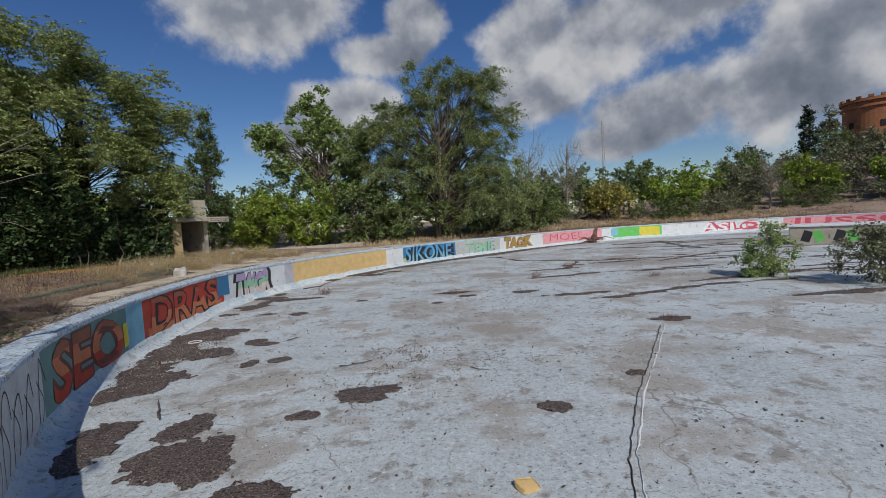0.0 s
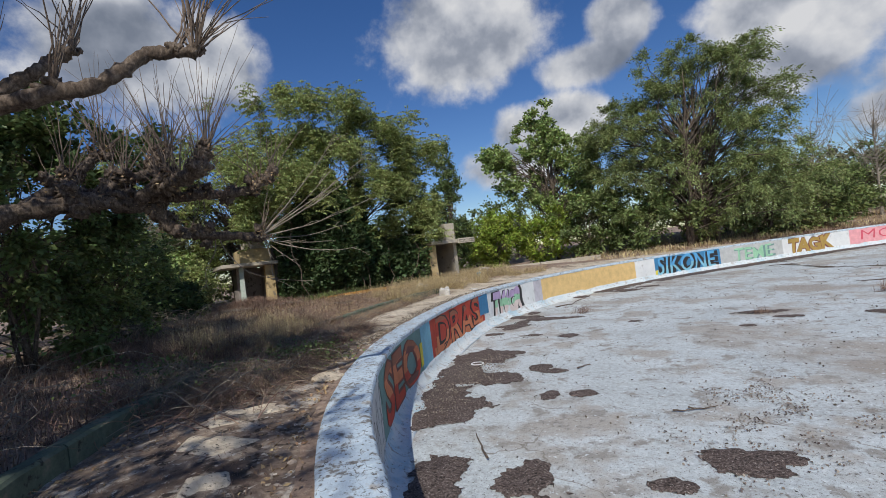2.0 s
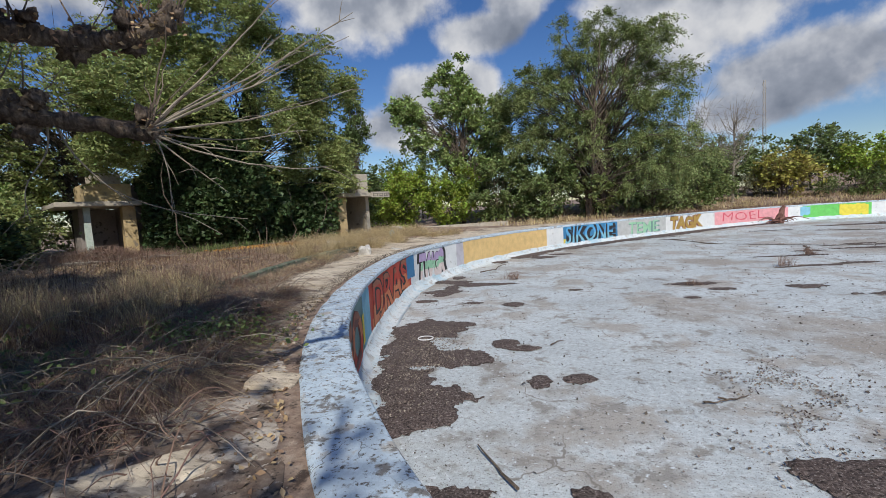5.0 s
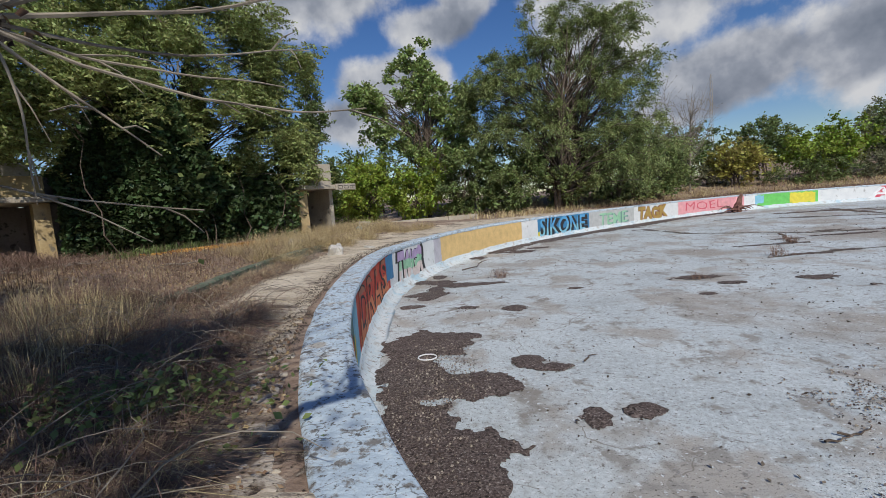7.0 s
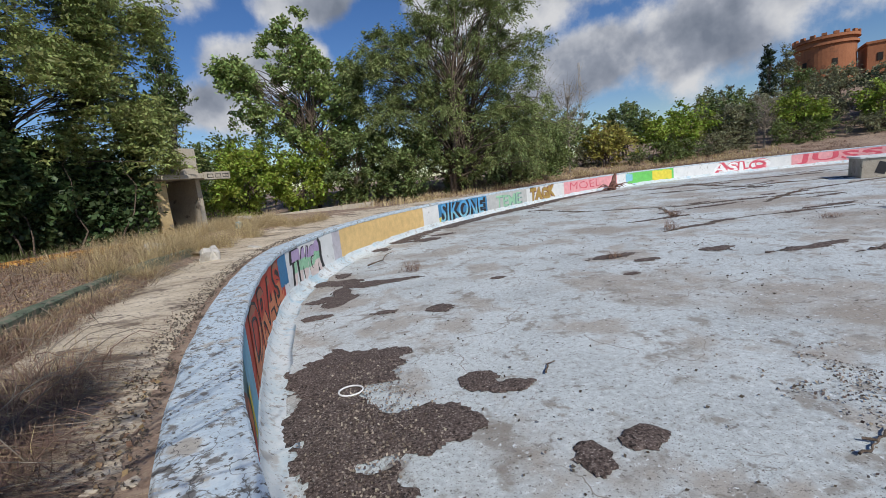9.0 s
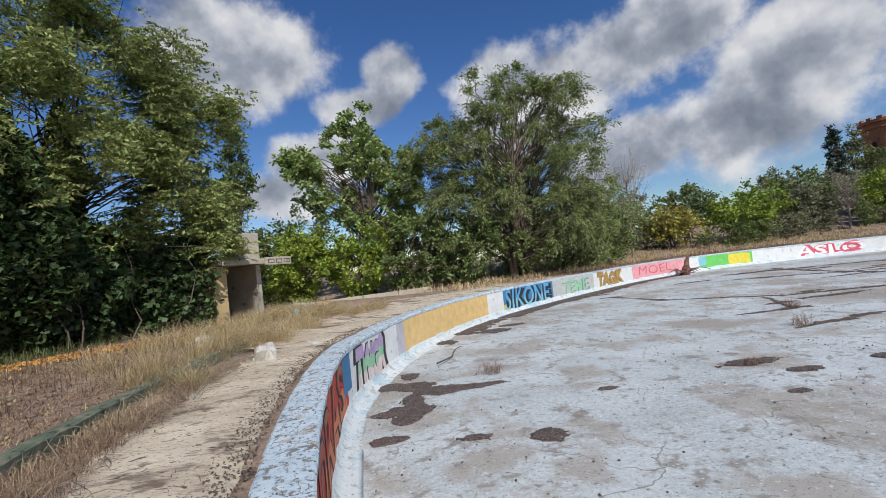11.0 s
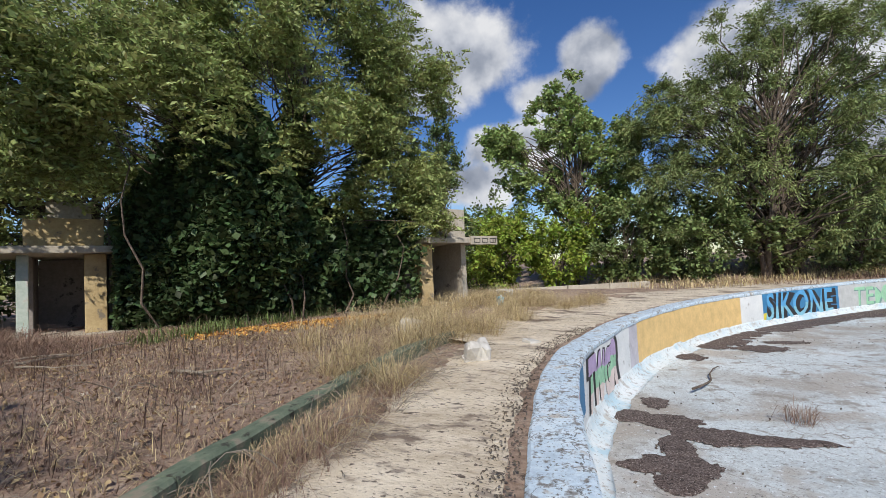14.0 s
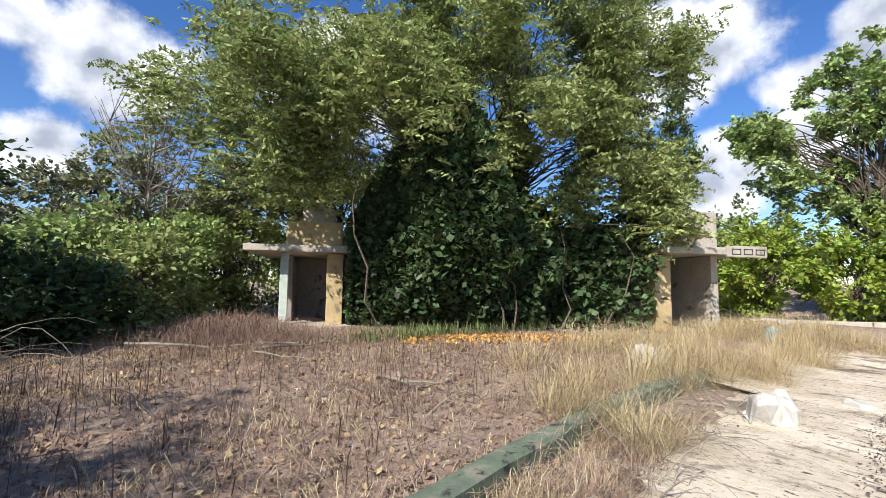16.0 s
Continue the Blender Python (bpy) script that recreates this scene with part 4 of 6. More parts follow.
# ---- graffiti on the pool wall ----
def panel(name, p0, p1, z0, z1, mat, off, thing, ragged=0.04, seed=0):
    a, b = station(*p0), station(*p1)
    k = max(4, int((b - a) / 0.08))
    ss = np.linspace(a, b, k + 1)
    lo = np.array([z0 + ragged * noise.noise((s * 2.2, seed, 0)) + ragged * 0.6 * noise.noise((s * 7, seed, 4)) for s in ss])
    hi = np.array([z1 + ragged * noise.noise((s * 2.6, seed, 9)) + ragged * 0.6 * noise.noise((s * 8, seed, 6)) for s in ss])
    v = np.concatenate([on_wall(ss, lo, np.full(k + 1, off)), on_wall(ss, hi, np.full(k + 1, off))])
    f = [(i, i + 1, k + 2 + i, k + 1 + i) for i in range(k)]
    return mesh_object(name, v, f, mat, thing)


def wall_text(name, text, p0, p1, z0, z1, mat, off, thing, fat=0.0, slant=0.0, shift=(0, 0), bands=()):
    """Letters bent along the wall."""
    cu = bpy.data.curves.new(name, "FONT")
    cu.body, cu.size, cu.offset, cu.space_character, cu.resolution_u = text, 1.0, fat, 1.02, 3
    ob = bpy.data.objects.new(name, cu)
    scene.collection.objects.link(ob)
    dg = bpy.context.evaluated_depsgraph_get()
    me0 = ob.evaluated_get(dg).to_mesh()
    co = np.array([tuple(v.co) for v in me0.vertices])
    fs = [tuple(q.vertices) for q in me0.polygons]
    ob.evaluated_get(dg).to_mesh_clear()
    bpy.data.objects.remove(ob)
    bpy.data.curves.remove(cu)
    a, b = station(*p0), station(*p1)
    lo, hi = co.min(0), co.max(0)
    bm = bmesh.new()
    layer = bm.faces.layers.int.new("glyph")
    vs = [bm.verts.new(c) for c in co]
    for q in fs:
        if len(set(q)) > 2:
            try:
                bm.faces.new([vs[i] for i in q])
            except ValueError:
                pass
    bmesh.ops.remove_doubles(bm, verts=bm.verts[:], dist=0.0008)
    # which letter each face belongs to
    glyph, stack, count = {}, [], 0
    for fc in bm.faces:
        if fc in glyph:
            continue
        stack, count = [fc], count + 1
        glyph[fc] = count
        while stack:
            for v in stack.pop().verts:
                for other in v.link_faces:
                    if other not in glyph:
                        glyph[other] = count
                        stack.append(other)
    for fc, g_ in glyph.items():
        fc[layer] = g_
    # cut the letters level by level, each level in its own paint
    cuts = [lo[1] + (hi[1] - lo[1]) * t for t, _ in bands]
    for c in cuts:
        bmesh.ops.bisect_plane(bm, geom=bm.verts[:] + bm.edges[:] + bm.faces[:], plane_co=(0, c, 0), plane_no=(0, 1, 0))
    bm.verts.index_update()
    co = np.array([tuple(v.co) for v in bm.verts])
    mats = [mat] + [m_ for _, m_ in bands]
    groups = {}
    for fc in bm.faces:
        groups.setdefault((fc[layer], sum(fc.calc_center_median().y > c for c in cuts)), []).append(tuple(v.index for v in fc.verts))
    bm.free()
    u = (co[:, 0] - lo[0]) / (hi[0] - lo[0])
    w = (co[:, 1] - lo[1]) / (hi[1] - lo[1])
    k = np.floor(u * len(text) * 0.999)
    hgt = z1 - z0
    wob = hgt * (0.05 * np.sin(k * 2.3 + 0.6) + np.array([0.07 * noise.noise((a * 7.0, b * 4.0, len(text))) for a, b in zip(u, w)]))
    sl = hgt * (0.16 * np.sin(k * 1.7 + 1.0) * (w - 0.5) + np.array([0.09 * noise.noise((a * 7.0, b * 4.0, 9.0 + len(text))) for a, b in zip(u, w)]))
    z = z0 + (z1 - z0) * w + wob + shift[1]
    ss = a + (b - a) * u + sl + slant * (w - 0.5) + shift[0]
    pts = on_wall(ss, z, np.full(len(z), off))
    pieces = []
    for (_, level), fl in groups.items():
        # the strokes of one letter that the level cuts apart
        sets = []
        for q in fl:
            mine, rest = [set(q), [q]], []
            for other in sets:
                if other[0] & mine[0]:
                    mine = [mine[0] | other[0], mine[1] + other[1]]
                else:
                    rest.append(other)
            sets = rest + [mine]
        pieces += [(level, faces) for _, faces in sets]
    for level, fl in pieces:
        used = sorted({i for q in fl for i in q})
        at = {i: n_ for n_, i in enumerate(used)}
        mesh_object("letter" if name == "letters" else name, pts[used], [tuple(at[i] for i in q) for q in fl], mats[level], thing)


def stroke(name, pts, width, mat, off, thing):
    """A painted line along stations and heights."""
    pts = np.array(pts, float)
    t = np.gradient(pts, axis=0)
    t /= np.linalg.norm(t, axis=1, keepdims=True) + 1e-9
    nn = np.stack([-t[:, 1], t[:, 0]], 1) * width / 2
    a, b = pts + nn, pts - nn
    v = np.concatenate([on_wall(a[:, 0], a[:, 1], np.full(len(a), off)), on_wall(b[:, 0], b[:, 1], np.full(len(b), off))])
    k = len(pts)
    return mesh_object(name, v, [(i, i + 1, k + i + 1, k + i) for i in range(k - 1)], mat, thing)


def graffiti(label):
    return tagged(new("graffiti"), label, "graffiti", "graffiti on the pool wall")


def build_graffiti():
    g = graffiti("black outline scrawl on bare grey render")
    s0, s1 = station(-3.4, 3.2), station(-6.4, 6.9)
    k = 8
    for i in range(k):
        a = s0 + (s1 - s0) * i / k
        w = (s1 - s0) / k
        u = np.linspace(0, 1, 12)
        top = 1.15 + 0.12 * math.sin(i * 2.1)
        stroke("line", np.column_stack([a + w * u * 0.9 + 0.08 * np.sin(u * 5 + i), 0.25 + (top - 0.25) * np.sin(u * np.pi * 0.86) ** 0.6]), 0.03, P["black"], 0.006, g)
        stroke("line", np.column_stack([a + w * (0.3 + 0.25 * np.sin(u * 4)), 0.3 + 0.65 * u]), 0.022, P["black"], 0.007, g)
    panel("base_coat", (-3.0, 3.0), (-6.35, 6.85), 0.2, 1.36, P["pale"], 0.003, g, 0.03, 2)
    g = graffiti("orange and red block letters on a dull teal ground")
    panel("base_coat", (-6.35, 6.85), (-8.05, 11.2), 0.12, 1.38, P["teal"], 0.003, g, 0.05, 3)
    wall_text("outline", "SEO", (-6.5, 7.1), (-7.85, 10.6), 0.2, 1.3, P["maroon"], 0.008, g, 0.07)
    wall_text("letters", "SEO", (-6.5, 7.1), (-7.85, 10.6), 0.24, 1.27, P["red"], 0.014, g, 0.03, bands=[(0.42, P["orange"]), (0.8, P["rust"])])
    panel("stripe", (-7.95, 10.9), (-8.2, 12.0), 0.15, 1.36, P["sky"], 0.006, g, 0.06, 5)
    panel("stripe", (-7.9, 10.65), (-7.96, 10.9), 0.4, 0.95, P["lemon"], 0.02, g, 0.06, 15)
    g = graffiti("red block with darker letters and light drips")
    panel("base_coat", (-8.2, 11.9), (-9.02, 18.0), 0.16, 1.38, P["red"], 0.004, g, 0.06, 7)
    panel("lower_coat", (-8.25, 12.2), (-9.02, 17.9), 0.14, 0.5, P["orange"], 0.007, g, 0.16, 8)
    wall_text("outline", "DRAS", (-8.3, 12.4), (-9.0, 17.6), 0.22, 1.3, P["black"], 0.011, g, 0.06)
    wall_text("letters", "DRAS", (-8.3, 12.4), (-9.0, 17.6), 0.26, 1.27, P["orange"], 0.016, g, 0.015, bands=[(0.5, P["red"]), (0.85, P["rust"])])
    panel("blot", (-9.03, 17.6), (-9.08, 18.7), 0.55, 1.32, P["blue"], 0.009, g, 0.12, 11)
    g = graffiti("green and lilac bubble letters with black shadow")
    wall_text("shadow", "TWGR", (-9.02, 18.9), (-8.5, 22.1), 0.10, 1.28, P["black"], 0.004, g, 0.105, 0.15, (0.05, 0.0))
    wall_text("letters", "TWGR", (-9.0, 18.95), (-8.55, 21.9), 0.16, 1.25, P["cream2"], 0.012, g, 0.075, 0.15, bands=[(0.38, P["mint"]), (0.68, P["lilac"])])
    panel("smear", (-8.2, 23.0), (-8.05, 23.6), 0.12, 1.34, P["mauve"], 0.003, g, 0.05, 13)
    g = graffiti("plain pale yellow painted block")
    panel("base_coat", (-8.05, 23.6), (-4.0, 31.5), 0.16, 1.36, P["yellow"], 0.004, g, 0.03, 14)
    g = graffiti("blue block with black and light blue letters")
    panel("base_coat", (-2.95, 32.9), (0.95, 36.85), 0.1, 1.4, P["blue"], 0.004, g, 0.04, 17)
    wall_text("shadow", "SIKONE", (-2.8, 33.0), (0.8, 36.7), 0.18, 1.32, P["black"], 0.009, g, 0.085, 0, (0.05, -0.02))
    wall_text("letters", "SIKONE", (-2.8, 33.0), (0.7, 36.6), 0.18, 1.33, P["sky"], 0.016, g, 0.012, bands=[(0.45, P["azure"])])
    panel("blot", (-2.95, 32.9), (-2.4, 33.5), 0.16, 0.5, P["lemon"], 0.007, g, 0.1, 18)
    g = graffiti("pale green scribbled letters on whitewash")
    panel("base_coat", (1.0, 36.9), (5.3, 40.8), 0.14, 1.38, P["grey"], 0.003, g, 0.08, 19)
    wall_text("letters", "TEME", (1.9, 37.8), (4.6, 40.2), 0.3, 1.15, P["mint"], 0.010, g, 0.01)
    wall_text("shadow", "TEME", (1.95, 37.85), (4.65, 40.25), 0.26, 1.11, P["teal"], 0.006, g, 0.015)
    g = graffiti("ochre letters with dark outline")
    wall_text("outline", "TAGK", (5.6, 41.1), (8.9, 43.8), 0.15, 1.3, P["maroon"], 0.005, g, 0.09)
    wall_text("letters", "TAGK", (5.6, 41.1), (8.9, 43.8), 0.2, 1.27, P["ochre"], 0.012, g, 0.055)
    g = graffiti("faded pink block with rose scribbles")
    panel("base_coat", (10.2, 44.8), (17.5, 48.8), 0.12, 1.36, P["pink"], 0.004, g, 0.06, 21)
    wall_text("scribble", "MOEL", (11, 45.3), (15.2, 47.7), 0.5, 1.2, P["rose"], 0.010, g, -0.01)
    g = graffiti("bright green block with yellow letters")
    panel("base_coat", (19.0, 49.3), (25.0, 50.6), 0.12, 1.36, P["green"], 0.004, g, 0.12, 23)
    panel("letters", (22.4, 50.1), (24.8, 50.55), 0.25, 1.25, P["lemon"], 0.010, g, 0.2, 24)
    panel("blot", (18.7, 49.2), (19.7, 49.5), 0.5, 1.25, P["sky"], 0.008, g, 0.2, 25)
    g = graffiti("red and pink letters on whitewash")
    wall_text("outline", "ASLO", (29.5, 50.8), (36.0, 49.8), 0.12, 1.28, P["rose"], 0.005, g, 0.11)
    wall_text("letters", "ASLO", (29.7, 50.8), (35.9, 49.8), 0.2, 1.2, P["white"], 0.010, g, 0.03)
    g = graffiti("pink block with dark red letters")
    panel("base_coat", (38.0, 49.3), (47.5, 43.3), 0.1, 1.38, P["pink"], 0.004, g, 0.06, 27)
    wall_text("letters", "JUSSO", (38.5, 49.0), (47.0, 43.6), 0.2, 1.25, P["rose"], 0.010, g, 0.02)


build_graffiti()


# ---- leaf litter on the pool floor ----
def litter(blobs, seed=0, cuts=(), ragged=0.55, cell=0.045, h=0.022):
    """A heap with a ragged outline: the union of ellipses (x, y, rx, ry), less the cuts."""
    B = np.array(blobs, float)
    x0, y0 = (B[:, 0] - B[:, 2] * 1.6).min(), (B[:, 1] - B[:, 3] * 1.6).min()
    x1, y1 = (B[:, 0] + B[:, 2] * 1.6).max(), (B[:, 1] + B[:, 3] * 1.6).max()
    cell = max(cell, (x1 - x0) / 70)
    nx, ny = int((x1 - x0) / cell) + 2, int((y1 - y0) / cell) + 2
    X, Y = np.meshgrid(x0 + np.arange(nx) * cell, y0 + np.arange(ny) * cell, indexing="ij")

    def field(X, Y):
        F = np.full(X.shape, -9.0)
        for x, y, rx, ry in B:
            F = np.maximum(F, 1 - np.sqrt(((X - x) / rx) ** 2 + ((Y - y) / ry) ** 2))
        N = np.array([noise.noise((a * 2.6, b * 2.6, seed)) + 0.8 * noise.noise((a * 7, b * 7, seed)) + 0.55 * noise.noise((a * 17, b * 17, seed)) for a, b in zip(X.ravel(), Y.ravel())]).reshape(X.shape)
        F = F + N * ragged
        for x, y, rx, ry in cuts:
            F = np.minimum(F, np.sqrt(((X - x) / rx) ** 2 + ((Y - y) / ry) ** 2) - 1 + N * 0.3)
        return F
    F = field(X, Y)
    gx, gy = np.gradient(F, cell)
    g2 = gx ** 2 + gy ** 2 + 0.05
    edge = F < 0
    mv = np.where(edge, np.clip(-F / g2, 0, 1e3), 0)
    lim = cell / (np.sqrt(g2) + 1e-6)
    mv = np.minimum(mv, lim)
    PX, PY = X + mv * gx, Y + mv * gy
    Z = np.where(edge, -0.004, np.minimum(h, 0.006 + 0.05 * np.clip(F, 0, 1)))
    keep = F > 0
    cells = keep[:-1, :-1].astype(int) + keep[1:, :-1] + keep[:-1, 1:] + keep[1:, 1:] >= 2
    ii, jj = np.nonzero(cells)
    quads = np.stack([ii * ny + jj, (ii + 1) * ny + jj, (ii + 1) * ny + jj + 1, ii * ny + jj + 1], 1)
    if not len(quads):
        return None
    used, inv = np.unique(quads, return_inverse=True)
    c = B[:, :2].mean(0)
    v = np.column_stack([PX.ravel()[used] - c[0], PY.ravel()[used] - c[1], Z.ravel()[used]])
    v[:, 2] += np.array([0.006 * noise.noise((a * 11, b * 11, seed)) for a, b in v[:, :2]]) * (v[:, 2] > 0)
    ob = mesh_object("litter_patch", v, inv.reshape(-1, 4), M_DEBRIS)
    ob.matrix_basis = pose(c[0], c[1], 0.012)
    return tagged(ob, "dark brown patch of gravel and rotted leaves on the pool floor", "debris", "litter patches")


litter([(-7.25, 13.1, 0.9, 0.95), (-6.6, 13.55, 0.5, 0.28), (-7.4, 11.8, 0.55, 0.8), (-7.1, 11.0, 0.55, 0.9), (-6.2, 11.1, 0.78, 0.5), (-6.9, 9.9, 0.55, 0.75), (-6.4, 9.3, 0.85, 0.45), (-6.2, 8.7, 0.5, 0.5), (-6.6, 8.5, 0.45, 0.6)], 1,
       [(-6.75, 10.5, 0.2, 0.12), (-5.95, 10.2, 0.42, 0.2), (-6.5, 12.3, 0.4, 0.2)], 0.30)
litter([(-8.4, 20.15, 0.42, 0.36), (-7.75, 19.95, 0.5, 0.42), (-7.1, 19.35, 0.65, 0.42), (-6.4, 19.35, 0.7, 0.26), (-5.8, 19.42, 0.42, 0.16), (-7.75, 18.7, 0.28, 0.5), (-7.75, 18.0, 0.55, 0.4), (-8.3, 17.9, 0.36, 0.2), (-7.85, 17.45, 0.3, 0.35)], 38, (), 0.26)
for i, group_ in enumerate([
        [(-5.4, 6.7, 0.40, 0.5), (-5.2, 6.0, 0.4, 0.5)], [(-4.15, 6.7, 0.34, 0.5), (-3.7, 5.8, 0.7, 0.6), (-3.2, 5.5, 0.45, 0.4)], [(-2.4, 4.8, 0.5, 0.32)], [(-2.35, 6.95, 0.32, 0.16), (-1.6, 7.7, 0.45, 0.36), (-1.25, 7.9, 0.32, 0.2)],
        [(-5.27, 11.98, 0.24, 0.36), (-4.95, 11.72, 0.42, 0.15)], [(-4.6, 10.0, 0.2, 0.26)], [(-3.95, 10.17, 0.3, 0.22)],
        [(-8.15, 16.42, 0.38, 0.18)], [(-6.55, 16.1, 0.34, 0.14)], [(-5.3, 15.8, 0.3, 0.3)], [(-7.9, 21.1, 0.3, 0.36)],
        [(-5.2, 28.9, 0.75, 0.75), (-4.4, 27.6, 0.75, 0.55), (-3.4, 28.8, 0.7, 0.25)], [(-6.6, 26.0, 0.42, 0.5)], [(0.3, 18.6, 0.8, 0.26)], [(0.9, 17.6, 0.35, 0.2)], [(3.2, 17.8, 0.45, 0.3)], [(-0.3, 16.4, 0.2, 0.12)], [(6.1, 11.9, 0.55, 0.28)], [(1.6, 6.75, 0.3, 0.22)], [(-3.4, 17.9, 0.25, 0.12)], [(3.4, 8.0, 0.2, 0.15)]]):
    litter(group_, 3 + i * 5, (), 0.42)
# soil drifted against the foot of the wall
for k, (p, q, wd) in enumerate([((-6.2, 28.1), (-4.2, 31.2), 0.5), ((-3.4, 32.3), (-1.2, 34.7), 0.75), ((-1.4, 34.5), (1.2, 37.1), 0.8), ((1.0, 36.9), (3.6, 39.3), 0.95), ((3.4, 39.1), (6.4, 41.7), 1.1), ((6.2, 41.6), (9.4, 44.2), 0.9), ((9.2, 44.0), (12.4, 46.2), 0.7), ((12.0, 46.0), (15.0, 47.6), 0.8)]):
    a_, b_ = station(*p), station(*q)
    w_ = on_wall(np.linspace(a_, b_, 6), np.zeros(6), np.full(6, 0.25 + 0.45 * wd))
    litter([(float(x), float(y), 0.75 * wd + 0.25, 0.6 * wd + 0.15) for x, y, _ in w_], 700 + k, (), 0.3, 0.08)


# ---- the raised curb, stones and other small things ----
def build_curb():
    s0, s1 = station(-3.3, 2.9), station(-9.0, 19.6)
    k = 12
    holder = new("curb")
    tagged(holder, "low green-painted concrete curb along the flower bed", "curb", kind="structure")
    for i in range(k):
        a, b = s0 + (s1 - s0) * i / k, s0 + (s1 - s0) * (i + 1) / k - 0.015
        o = ring_strip("curb_block", a, b, [(2.92, 1.2), (2.92, DECK + 0.21), (2.95, DECK + 0.24), (3.11, DECK + 0.24), (3.14, DECK + 0.21), (3.14, 1.2)], M_CURB, jitter=0.02)
        o.parent = holder


build_curb()


def rubble(name, x, y, sx, sy, sz, rz, label, mat=None, seed=0, z=None):
    bm = box_bm(sx, sy, sz, (0, 0, 0), (4, 6, 0), 0.06, 0.0, 2)
    for v in bm.verts:
        v.co += noise.noise_vector(v.co * 5 + Vector((seed, 0, 0))) * 0.15 * min(1, sz * 3)
    me = bpy.data.meshes.new(name)
    bm.to_mesh(me)
    bm.free()
    me.materials.append(mat or M_STONE)
    ob = new(name, me)
    ob.matrix_basis = pose(x, y, (gz(x, y) if z is None else z) - 0.03, 0, 0, rz)
    return tagged(ob, label, "rubble")


rubble("concrete_block", -10.8, 18.05, 0.40, 0.34, 0.36, 35, "broken white concrete block beside the path", seed=1)
rubble("stone_slab", -13.0, 20.0, 0.55, 0.4, 0.3, 20, "flat pale stone slab on the dry grass", seed=2)
rubble("stone_slab", -6.7, 4.9, 0.6, 0.4, 0.1, 60, "cracked pale concrete slab on the soil", M_WALK, 3)
rubble("stone_slab", -6.5, 4.0, 0.5, 0.35, 0.08, 20, "cracked pale concrete slab on the soil", M_WALK, 4)
rubble("rubble_stone", -12.6, 27.4, 0.6, 0.4, 0.4, 20, "pale broken stone in the tall grass", seed=5)
rubble("rubble_stone", -10.2, 19.9, 0.35, 0.25, 0.12, 50, "small pale stone beside the path", seed=6)
rubble("brick_piece", 0.77, 4.7, 0.24, 0.2, 0.07, 25, "broken yellow brick on the pool floor", P["yellow"], 7, 0.02)


# ---- pollarded plane trees beside the path ----
def wander(points, m_, amount):
    """A smooth, slightly crooked path through the points."""
    p = np.array(points, float)
    t = np.linspace(0, len(p) - 1, m_)
    path = np.stack([np.interp(t, range(len(p)), p[:, k]) for k in range(3)], 1)
    for _ in range(6):
        path[1:-1] = (path[:-2] + path[1:-1] * 2 + path[2:]) / 4
    return path + np.array([tuple(noise.noise_vector(Vector(q) * 3.0) * amount) for q in path])


